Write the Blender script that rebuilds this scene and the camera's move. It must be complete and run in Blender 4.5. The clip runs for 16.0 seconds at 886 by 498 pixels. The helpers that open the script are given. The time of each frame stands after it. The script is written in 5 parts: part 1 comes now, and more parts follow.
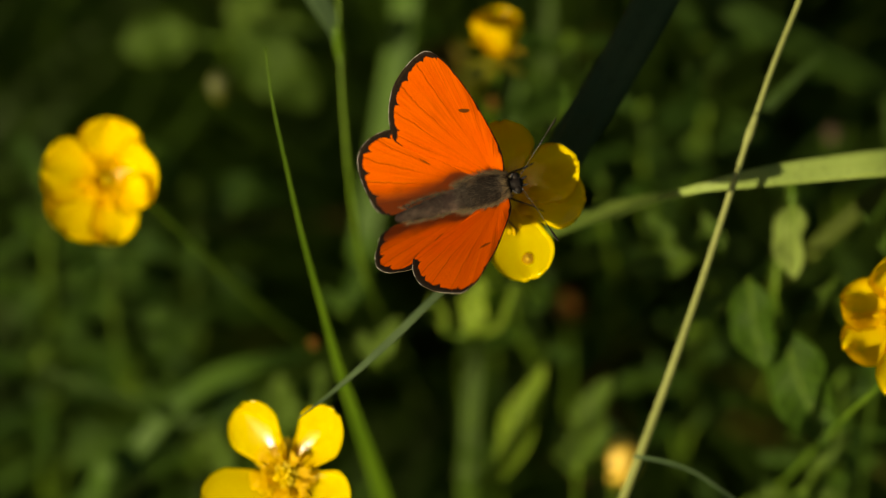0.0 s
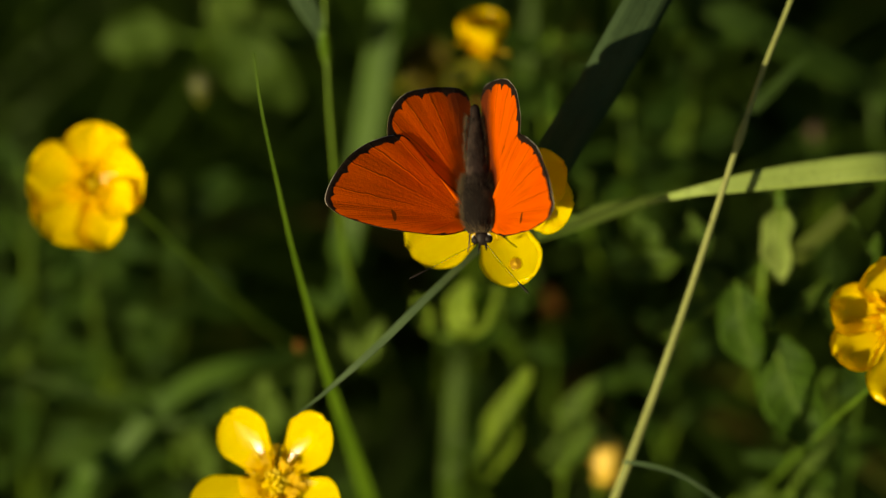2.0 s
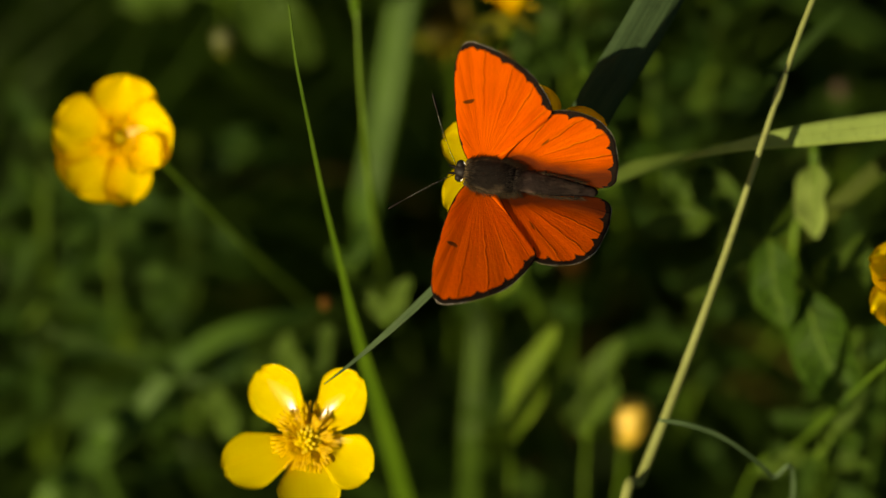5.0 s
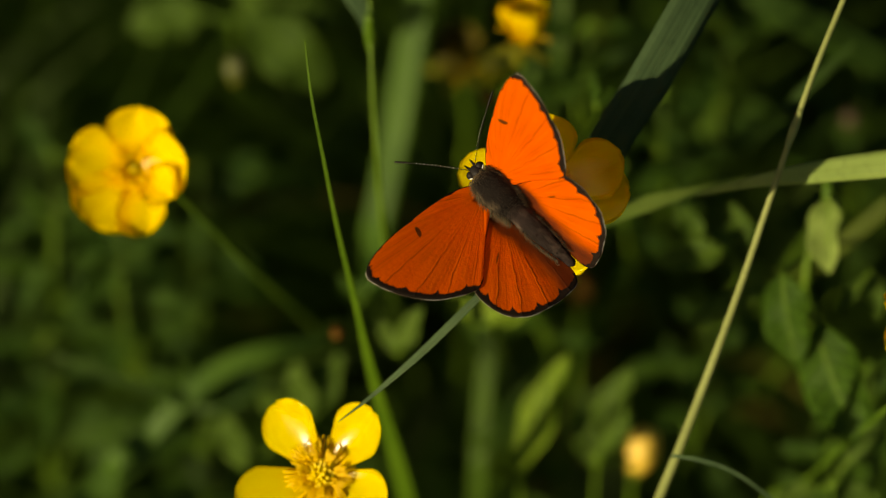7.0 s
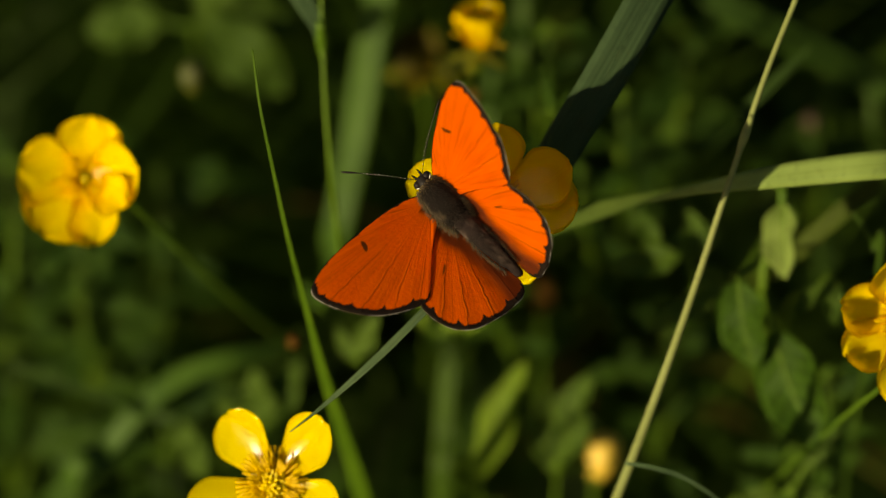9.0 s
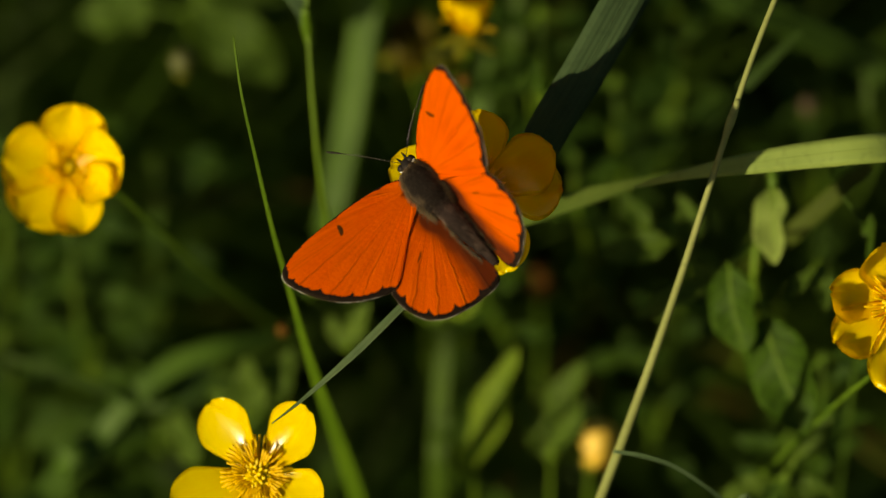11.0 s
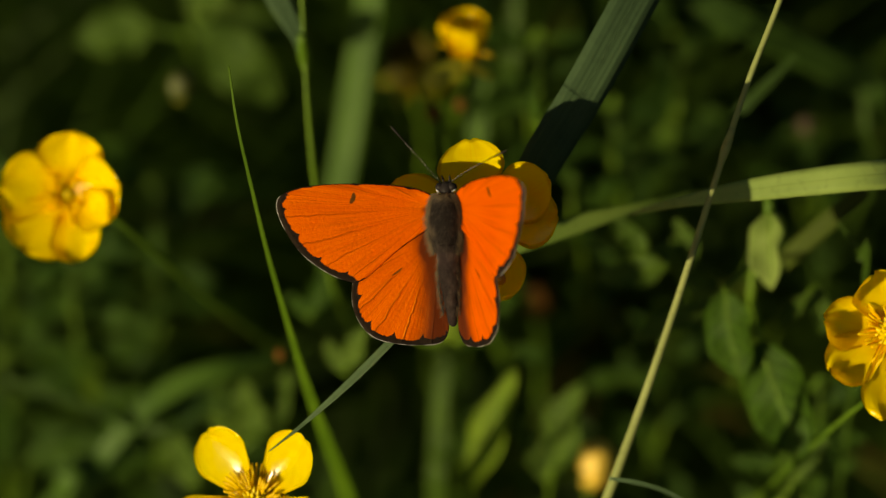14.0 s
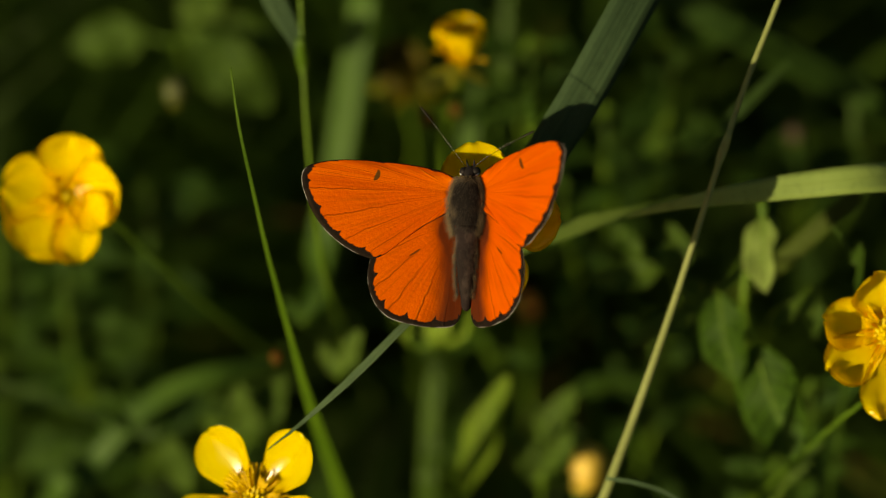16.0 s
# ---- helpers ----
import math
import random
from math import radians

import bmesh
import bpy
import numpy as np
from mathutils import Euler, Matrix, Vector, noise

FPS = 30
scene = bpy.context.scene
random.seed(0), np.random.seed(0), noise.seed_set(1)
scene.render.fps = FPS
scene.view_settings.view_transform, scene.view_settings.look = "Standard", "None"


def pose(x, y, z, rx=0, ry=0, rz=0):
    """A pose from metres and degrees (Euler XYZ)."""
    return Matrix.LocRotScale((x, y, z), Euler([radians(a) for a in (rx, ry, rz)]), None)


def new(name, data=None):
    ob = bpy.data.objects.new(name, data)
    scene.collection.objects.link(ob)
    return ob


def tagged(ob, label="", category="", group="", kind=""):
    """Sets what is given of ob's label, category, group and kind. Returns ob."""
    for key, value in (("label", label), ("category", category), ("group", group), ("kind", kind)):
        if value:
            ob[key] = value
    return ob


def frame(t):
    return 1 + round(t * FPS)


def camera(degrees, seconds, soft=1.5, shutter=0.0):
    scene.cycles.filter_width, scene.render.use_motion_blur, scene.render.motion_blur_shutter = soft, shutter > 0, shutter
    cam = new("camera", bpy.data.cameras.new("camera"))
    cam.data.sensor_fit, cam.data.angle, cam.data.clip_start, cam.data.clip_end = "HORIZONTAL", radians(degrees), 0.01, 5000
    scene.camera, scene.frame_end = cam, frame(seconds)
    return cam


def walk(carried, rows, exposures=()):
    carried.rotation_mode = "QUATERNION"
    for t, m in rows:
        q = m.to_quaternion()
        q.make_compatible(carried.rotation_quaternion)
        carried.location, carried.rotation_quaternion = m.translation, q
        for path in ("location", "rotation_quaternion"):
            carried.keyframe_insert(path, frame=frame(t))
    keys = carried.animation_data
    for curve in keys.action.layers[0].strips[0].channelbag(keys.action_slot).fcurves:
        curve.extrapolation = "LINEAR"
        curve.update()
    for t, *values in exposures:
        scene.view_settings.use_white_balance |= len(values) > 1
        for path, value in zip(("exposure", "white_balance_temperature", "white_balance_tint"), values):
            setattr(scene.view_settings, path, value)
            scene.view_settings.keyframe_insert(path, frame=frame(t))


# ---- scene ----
# The tilted meadow plan: x to the side, y up the slope of the view, z towards the lens, in millimetres.
VIEW = pose(0, 0, 0.30, 35, 0, 0)

cam = camera(13.0, 16.0, soft=1.3)
cam.data.dof.use_dof = True
cam.data.dof.focus_distance = 0.481
cam.data.dof.aperture_fstop = 11.5
CAMERA_ROWS = [
    (0.0, 19.09, 1.10, 496.56, 0.1081, 2.0760, 0.1551),
    (0.3, 20.96, 2.60, 497.26, -0.0704, 2.3827, 0.1384),
    (0.5, 22.20, 3.60, 497.72, -0.2323, 2.6081, 0.1273),
    (0.8, 20.15, 4.40, 497.98, -0.2315, 2.4347, 0.1890),
    (1.0, 18.79, 4.93, 498.15, -0.2521, 2.2002, 0.2301),
    (1.3, 16.47, 4.51, 497.26, -0.2232, 1.9860, 0.2267),
    (1.5, 14.93, 4.23, 496.67, -0.2539, 1.8360, 0.2245),
    (1.8, 14.56, 5.04, 495.76, -0.3123, 1.4964, 0.0954),
    (2.0, 14.32, 5.58, 495.15, -0.3263, 1.3791, 0.0094),
    (2.3, 12.45, 6.43, 494.72, -0.7015, 1.2692, 0.0134),
    (2.5, 11.20, 7.00, 494.43, -0.7789, 1.1258, 0.0160),
    (2.8, 9.11, 6.71, 493.10, -0.8494, 0.9573, 0.0534),
    (3.0, 7.72, 6.52, 492.21, -0.7959, 0.9547, 0.0783),
    (3.2, 8.61, 5.68, 492.11, -0.6757, 1.1823, 0.0921),
    (3.5, 9.94, 4.42, 491.95, -0.5825, 1.0986, 0.1127),
    (3.7, 10.90, 4.65, 490.85, -0.7033, 1.2696, 0.0943),
    (4.0, 12.34, 4.99, 489.21, -0.7750, 1.3444, 0.0666),
    (4.2, 10.85, 4.46, 489.28, -0.8016, 1.1018, 0.0444),
    (6.3, -1.17, 6.13, 492.78, -0.8446, 0.4765, 0.4411),
    (6.5, -1.68, 8.94, 493.42, -0.9785, 0.3260, 0.4037),
    (6.8, 0.01, 9.30, 491.48, -0.9904, 0.6284, 0.4498),
    (7.0, 1.14, 9.54, 490.19, -0.9230, 0.6092, 0.4806),
    (7.3, 3.71, 9.61, 489.42, -0.7688, 0.6797, 0.3929),
    (7.5, 5.43, 9.65, 488.91, -0.8445, 0.6982, 0.3344),
    (7.8, 5.46, 9.97, 489.34, -0.8006, 0.4780, 0.2610),
    (8.0, 5.48, 10.18, 489.62, -0.8049, 0.5875, 0.2121),
    (8.2, 5.27, 10.32, 489.64, -0.8770, 0.5538, 0.1968),
    (10.3, 14.02, 11.99, 484.87, -1.0199, 1.3152, -0.1285),
    (10.5, 14.11, 11.80, 485.39, -1.0106, 1.4060, -0.1485),
    (10.8, 14.55, 11.42, 484.50, -1.2178, 1.3489, -0.1853),
    (11.0, 14.84, 11.17, 483.91, -1.1981, 1.2437, -0.2099),
    (11.3, 15.24, 11.63, 483.73, -1.1898, 1.2836, -0.1857),
    (11.5, 15.50, 11.93, 483.61, -1.2123, 1.4439, -0.1695),
    (11.8, 14.13, 11.88, 483.87, -1.2389, 1.4772, -0.1467),
    (12.0, 13.21, 11.85, 484.04, -1.3004, 1.3253, -0.1315),
    (12.3, 14.21, 12.95, 484.01, -1.3096, 1.2923, -0.1251),
    (12.5, 14.87, 13.69, 483.99, -1.3560, 1.1919, -0.1208),
    (12.8, 16.02, 14.53, 482.73, -1.3734, 1.0705, -0.2155),
    (13.0, 16.78, 15.09, 481.89, -1.3754, 1.1337, -0.2786),
    (13.3, 17.33, 15.36, 483.11, -1.3713, 1.2734, -0.3199),
    (13.5, 17.70, 15.54, 483.93, -1.3942, 1.3565, -0.3474),
    (13.8, 17.12, 16.18, 484.58, -1.4001, 1.3652, -0.3656),
    (14.0, 16.73, 16.61, 485.02, -1.4148, 1.3911, -0.3778),
    (14.3, 17.07, 16.12, 486.00, -1.3895, 1.4643, -0.3372),
    (14.5, 17.29, 15.80, 486.66, -1.3123, 1.4041, -0.3102),
    (14.8, 15.27, 15.01, 487.07, -1.1386, 1.3253, -0.2845),
    (15.0, 13.93, 14.49, 487.34, -1.1789, 1.2451, -0.2673),
    (15.3, 13.46, 14.48, 487.71, -1.1525, 0.9654, -0.3256),
    (15.5, 13.15, 14.47, 487.96, -1.1833, 0.8333, -0.3645),
    (15.7, 12.53, 13.96, 488.38, -1.0578, 0.9000, -0.3112),
    (16.0, 11.59, 13.20, 489.02, -0.9874, 0.7798, -0.2312),
]
walk(cam, [(t, VIEW @ pose(x / 1000, y / 1000, z / 1000, rx, ry, rz)) for t, x, y, z, rx, ry, rz in CAMERA_ROWS],
     exposures=[(0, 0.36, 9700, 6), (7, 0.28, 9700, 6), (16, 0.13, 9700, 6)])

# ---- light ----
SUN_WAY = (VIEW.to_3x3() @ Vector((-0.72, -0.27, 0.64))).normalized()
sun = new("sun", bpy.data.lights.new("sun", "SUN"))
sun.data.energy, sun.data.angle, sun.data.color = 5.0, radians(0.55), (1.0, 0.95, 0.80)
sun.matrix_world = Matrix.Translation((0, 0, 3)) @ SUN_WAY.to_track_quat("Z", "Y").to_matrix().to_4x4()
world = bpy.data.worlds.new("sky")
scene.world = world
world.use_nodes = True
sky = world.node_tree.nodes.new("ShaderNodeTexSky")
sky.sky_type, sky.sun_disc = "NISHITA", False
sky.sun_elevation = math.asin(SUN_WAY.z)
sky.sun_rotation = math.atan2(SUN_WAY.x, SUN_WAY.y)
world.node_tree.links.new(sky.outputs[0], world.node_tree.nodes["Background"].inputs["Color"])
world.node_tree.nodes["Background"].inputs["Strength"].default_value = 0.045


# ---- materials ----
class Nodes:
    """Short names for building one node material."""

    def __init__(self, name):
        self.mat = bpy.data.materials.new(name)
        self.mat.use_nodes = True
        self.tree = self.mat.node_tree
        self.tree.nodes.clear()

    def add(self, kind, ins=(), **props):
        node = self.tree.nodes.new(kind)
        for key, value in props.items():
            setattr(node, key, value)
        for key, value in dict(ins).items():
            if isinstance(value, bpy.types.NodeSocket):
                self.tree.links.new(value, node.inputs[key])
            else:
                node.inputs[key].default_value = value
        return node

    def math(self, op, a, b=0.0, c=0.0, clamp=False):
        return self.add("ShaderNodeMath", {0: a, 1: b, 2: c}, operation=op, use_clamp=clamp).outputs[0]

    def step(self, value, low, high):
        return self.add("ShaderNodeMapRange", {"Value": value, "From Min": low, "From Max": high}, interpolation_type="SMOOTHSTEP").outputs[0]

    def mix(self, fac, a, b):
        node = self.tree.nodes.new("ShaderNodeMix")
        node.data_type = "RGBA"
        for sock, value in ((node.inputs[0], fac), (node.inputs[6], a), (node.inputs[7], b)):
            if isinstance(value, bpy.types.NodeSocket):
                self.tree.links.new(value, sock)
            else:
                sock.default_value = (*value, 1) if isinstance(value, tuple) and len(value) == 3 else value
        return node.outputs[2]

    def noise(self, scale, detail=3.0, stretch=None):
        place = self.add("ShaderNodeTexCoord").outputs["Object"]
        if stretch:
            place = self.add("ShaderNodeMapping", {"Vector": place, "Scale": stretch}).outputs[0]
        return self.add("ShaderNodeTexNoise", {"Vector": place, "Scale": scale, "Detail": detail}).outputs["Fac"]

    def done(self, colour, rough, translucent=0.0, bump=None, strength=0.3, reach=0.0001, specular=0.5, sheen=0.0, back=None, tint=None):
        ins = {"Base Color": colour, "Roughness": rough, "Specular IOR Level": specular, "Sheen Weight": sheen}
        if tint is not None:
            ins["Specular Tint"] = (*tint, 1.0)
        if bump is not None:
            ins["Normal"] = self.add("ShaderNodeBump", {"Height": bump, "Strength": strength, "Distance": reach}).outputs[0]
        out = self.add("ShaderNodeBsdfPrincipled", ins).outputs[0]
        if translucent:
            thin = self.add("ShaderNodeBsdfTranslucent", {"Color": back if back is not None else colour}).outputs[0]
            out = self.add("ShaderNodeMixShader", {0: translucent, 1: out, 2: thin}).outputs[0]
        self.add("ShaderNodeOutputMaterial", {"Surface": out})
        return self.mat


def leaf_material(name, dark, light, rough=0.45, translucent=0.3, ribs=0.0, grain=900.0, gloss=0.22, pinnate=0.0):
    n = Nodes(name)
    rand = n.add("ShaderNodeObjectInfo").outputs["Random"]
    big, small = n.noise(90.0), n.noise(grain, 5.0)
    tone = n.math("ADD", n.math("MULTIPLY", big, 0.75), n.math("MULTIPLY", rand, 0.3))
    colour = n.mix(n.step(tone, 0.25, 0.85), dark, light)
    colour = n.mix(n.math("MULTIPLY", n.step(small, 0.5, 0.75), 0.35), colour, tuple(v * 0.55 for v in dark))
    height = small
    if ribs:
        uv = n.add("ShaderNodeUVMap").outputs[0]
        u = n.add("ShaderNodeSeparateXYZ", {0: uv}).outputs[0]
        lines = n.math("SINE", n.math("MULTIPLY", u, ribs * 6.2832))
        colour = n.mix(n.math("MULTIPLY", n.step(lines, 0.2, 0.95), 0.09), colour, tuple(min(1, v * 1.7) for v in light))
        height = n.math("ADD", n.math("MULTIPLY", lines, 0.5), small)
    if pinnate:
        uv = n.add("ShaderNodeSeparateXYZ", {0: n.add("ShaderNodeUVMap").outputs[0]})
        aside = n.math("ABSOLUTE", n.math("SUBTRACT", uv.outputs[0], 0.5))
        wave = n.math("SINE", n.math("MULTIPLY", n.math("SUBTRACT", uv.outputs[1], n.math("MULTIPLY_ADD", aside, 0.42, n.math("MULTIPLY", big, 0.05))), pinnate * 6.2832))
        nerve = n.math("MAXIMUM", n.step(wave, 0.80, 0.99), n.step(aside, 0.05, 0.02))
        colour = n.mix(n.math("MULTIPLY", nerve, 0.45), colour, tuple(min(1, v * 1.8) for v in light))
        colour = n.mix(n.math("MULTIPLY", n.step(aside, 0.40, 0.5), 0.35), colour, tuple(min(1, v * 1.6) for v in light))
        height = n.math("ADD", height, n.math("MULTIPLY", wave, -1.2))
    return n.done(colour, rough + 0.15, translucent, height, 0.35, 0.0001, gloss)


def stuff_material(name, dark, light):
    n = Nodes(name)
    rand = n.add("ShaderNodeNewGeometry").outputs["Random Per Island"]
    patch = n.noise(14.0)
    colour = n.mix(n.math("MULTIPLY_ADD", rand, 0.7, n.math("MULTIPLY", patch, 0.3)), dark, light)
    dry = n.step(rand, 0.985, 0.99)
    colour = n.mix(dry, colour, (0.12, 0.075, 0.022))
    return n.done(colour, 0.6, 0.25, n.noise(700.0), 0.2, 0.0001, 0.15)


GRASS = leaf_material("grass_blade", (0.022, 0.054, 0.006), (0.055, 0.112, 0.012), 0.42, 0.3, 6.0)
PALE_GRASS = leaf_material("pale_grass_blade", (0.20, 0.29, 0.070), (0.30, 0.40, 0.120), 0.45, 0.25)
DARK_GRASS = leaf_material("dark_grass_blade", (0.056, 0.104, 0.044), (0.112, 0.180, 0.084), 0.45, 0.25, 8.0)
BROAD = leaf_material("blue_green_grass_blade", (0.030, 0.060, 0.025), (0.045, 0.082, 0.034), 0.6, 0.2, 8.0, 900.0, 0.14)
STRAW = leaf_material("ripening_straw", (0.15, 0.176, 0.056), (0.255, 0.288, 0.108), 0.5, 0.0, 5.0, 900.0, 0.12)
STEM = leaf_material("green_stem", (0.04, 0.090, 0.006), (0.09, 0.165, 0.012), 0.45, 0.0)
LEAF = leaf_material("meadow_leaf", (0.018, 0.056, 0.006), (0.060, 0.134, 0.015), 0.42, 0.25, 0.0, 600.0, 0.12, 7.0)
# Copy of meadow_leaf for herbs in shade; the shade is put into the colour.
SHADED_LEAF = leaf_material("shaded_leaf", (0.017, 0.054, 0.008), (0.058, 0.128, 0.017), 0.42, 0.25, 0.0, 600.0, 0.15, 7.0)
# Lighter leaf; on some herbs it carries sunlight in the colour.
FAIR_SUNLIT_LEAF = leaf_material("fair_sunlit_leaf", (0.055, 0.115, 0.016), (0.12, 0.20, 0.035), 0.45, 0.3, 0.0, 700.0, 0.15, 8.0)
PALE_LEAF = leaf_material("pale_young_leaf", (0.14, 0.24, 0.020), (0.28, 0.40, 0.06), 0.45, 0.3, 0.0, 700.0, 0.2, 9.0)
MID_GRASS = leaf_material("dull_grass_blade", (0.12, 0.20, 0.036), (0.22, 0.31, 0.07), 0.42, 0.3, 6.0)
# Darker copy of grass_blade, with deep shade put into the colour.
SHADED_GRASS = leaf_material("shaded_grass_blade", (0.014, 0.036, 0.005), (0.030, 0.066, 0.009), 0.5, 0.25, 6.0, 900.0, 0.12)
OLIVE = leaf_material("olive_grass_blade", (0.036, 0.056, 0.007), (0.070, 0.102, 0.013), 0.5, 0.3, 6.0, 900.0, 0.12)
BRIGHT = leaf_material("bright_grass_blade", (0.042, 0.108, 0.005), (0.090, 0.178, 0.013), 0.42, 0.35, 6.0)
FRESH = leaf_material("fresh_grass_blade", (0.032, 0.080, 0.010), (0.074, 0.155, 0.020), 0.42, 0.3, 6.0)
SHOOT = leaf_material("downy_young_leaf", (0.19, 0.29, 0.060), (0.40, 0.50, 0.17), 0.6, 0.25, 5.0)
SEPAL = leaf_material("hairy_sepal", (0.22, 0.24, 0.02), (0.40, 0.38, 0.05), 0.6, 0.25)
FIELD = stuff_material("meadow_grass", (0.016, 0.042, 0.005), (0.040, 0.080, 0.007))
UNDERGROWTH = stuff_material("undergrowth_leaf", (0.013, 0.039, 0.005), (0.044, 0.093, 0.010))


def petal_material(name, base, deep, rough):
    n = Nodes(name)
    uv = n.add("ShaderNodeSeparateXYZ", {0: n.add("ShaderNodeUVMap").outputs[0]})
    veins = n.add("ShaderNodeTexNoise", {"Vector": n.add("ShaderNodeMapping", {"Vector": n.add("ShaderNodeUVMap").outputs[0], "Scale": (26.0, 1.6, 1.0)}).outputs[0], "Scale": 1.0, "Detail": 3.0}).outputs["Fac"]
    colour = n.mix(n.step(uv.outputs[1], 0.50, 0.05), base, deep)
    colour = n.mix(n.math("MULTIPLY", n.step(veins, 0.48, 0.70), 0.32), colour, deep)
    return n.done(colour, rough, 0.04, veins, 0.12, 0.0002, 0.6)


PETAL = petal_material("glossy_yellow_petal", (0.87, 0.70, 0.003), (0.84, 0.55, 0.003), 0.20)
WARM_PETAL = petal_material("warm_yellow_petal", (0.95, 0.72, 0.003), (0.90, 0.52, 0.003), 0.30)
# Yellow petal darkened to brown: the flower's shade is put into the colour.
SHADED_PETAL = petal_material("shaded_petal", (0.14, 0.108, 0.007), (0.11, 0.075, 0.005), 0.5)


def plain(name, a, b, rough, scale=900.0, translucent=0.0, specular=0.5, sheen=0.0, strength=0.4):
    n = Nodes(name)
    grain = n.noise(scale, 4.0)
    return n.done(n.mix(grain, a, b), rough, translucent, grain, strength, 0.0002, specular, sheen)


ANTHER = plain("pollen_anther", (0.55, 0.30, 0.006), (0.82, 0.54, 0.010), 0.7)
CARPEL = plain("golden_carpel", (0.55, 0.42, 0.012), (0.78, 0.56, 0.02), 0.6)
BUD = plain("cream_bud", (0.66, 0.40, 0.03), (0.84, 0.60, 0.13), 0.5, 400.0, 0.2)
YELLOW_BUD = plain("yellow_bud", (0.27, 0.27, 0.010), (0.44, 0.42, 0.020), 0.45, 400.0, 0.2)
# Yellow bud toned far down; the shade it stands in is part of the colour.
SHADED_BUD = plain("shaded_yellow_bud", (0.040, 0.050, 0.006), (0.068, 0.080, 0.010), 0.6, 400.0, 0.2)
BROWN_BUD = plain("dull_brown_bud", (0.034, 0.018, 0.009), (0.060, 0.033, 0.015), 0.8, 400.0)
RUST = plain("rusty_floret", (0.060, 0.026, 0.004), (0.12, 0.052, 0.008), 0.8, 400.0, 0.0, 0.1)


def fur_material(name, dark, pale, half):
    """Fur that is dark along the back and paler on the flanks, half millimetres out."""
    n = Nodes(name)
    here = n.add("ShaderNodeSeparateXYZ", {0: n.add("ShaderNodeTexCoord").outputs["Object"]})
    tufts = n.noise(520.0, 5.0, (1.6, 0.7, 1.0))
    grain = n.noise(2200.0, 4.0)
    out = n.math("MULTIPLY", n.math("ABSOLUTE", here.outputs[0]), 1000.0)
    flank = n.step(n.math("ADD", out, n.math("MULTIPLY", n.math("SUBTRACT", tufts, 0.5), 2.2)), half * 0.62, half * 1.2)
    colour = n.mix(flank, dark, pale)
    colour = n.mix(n.math("MULTIPLY", n.step(tufts, 0.5, 0.72), 0.6), colour, tuple(v * 0.6 for v in pale))
    colour = n.mix(n.math("MULTIPLY", n.step(grain, 0.45, 0.7), 0.5), colour, tuple(v * 0.5 for v in dark))
    return n.done(colour, 0.9, 0.0, n.math("ADD", tufts, grain), 0.45, 0.00015, 0.08, 0.0)


FUR = fur_material("brown_grey_fur", (0.008, 0.006, 0.005), (0.110, 0.080, 0.050), 2.0)
HAIR = plain("brown_grey_hair", (0.009, 0.007, 0.006), (0.058, 0.046, 0.038), 0.9, 700.0, 0.0, 0.1)
PALE_HAIR = plain("pale_brown_hair", (0.060, 0.042, 0.024), (0.20, 0.145, 0.085), 0.9, 700.0, 0.2, 0.1)
ABDOMEN = fur_material("dark_abdomen", (0.018, 0.012, 0.011), (0.105, 0.072, 0.058), 1.4)
BLACK = plain("black_chitin", (0.006, 0.005, 0.005), (0.02, 0.016, 0.015), 0.5, 900.0, 0.0, 0.10)
WHITE_SCALE = plain("white_scales", (0.55, 0.53, 0.50), (0.8, 0.78, 0.75), 0.7)
UNDERSIDE = plain("buff_wing_underside", (0.60, 0.48, 0.34), (0.70, 0.57, 0.42), 0.8, 900.0, 0.8, 0.1)
DEW = plain("brown_blemish", (0.26, 0.14, 0.01), (0.42, 0.24, 0.02), 0.12, 500.0)
BLISTER = plain("shiny_blister", (0.45, 0.28, 0.02), (0.62, 0.42, 0.05), 0.08, 500.0)


def ground_material(name):
    """Moss and short turf over dark soil."""
    n = Nodes(name)
    patch, tuft, grain = n.noise(3.0, 5.0), n.noise(45.0, 6.0), n.noise(420.0, 4.0)
    colour = n.mix(n.step(n.math("MULTIPLY_ADD", patch, 0.5, n.math("MULTIPLY", tuft, 0.6)), 0.38, 0.72), (0.018, 0.038, 0.008), (0.042, 0.080, 0.014))
    colour = n.mix(n.math("MULTIPLY", n.step(tuft, 0.58, 0.72), 0.5), colour, (0.030, 0.026, 0.010))
    return n.done(colour, 0.9, 0.0, n.math("ADD", tuft, grain), 0.9, 0.004, 0.1)


SOIL = ground_material("mossy_turf")


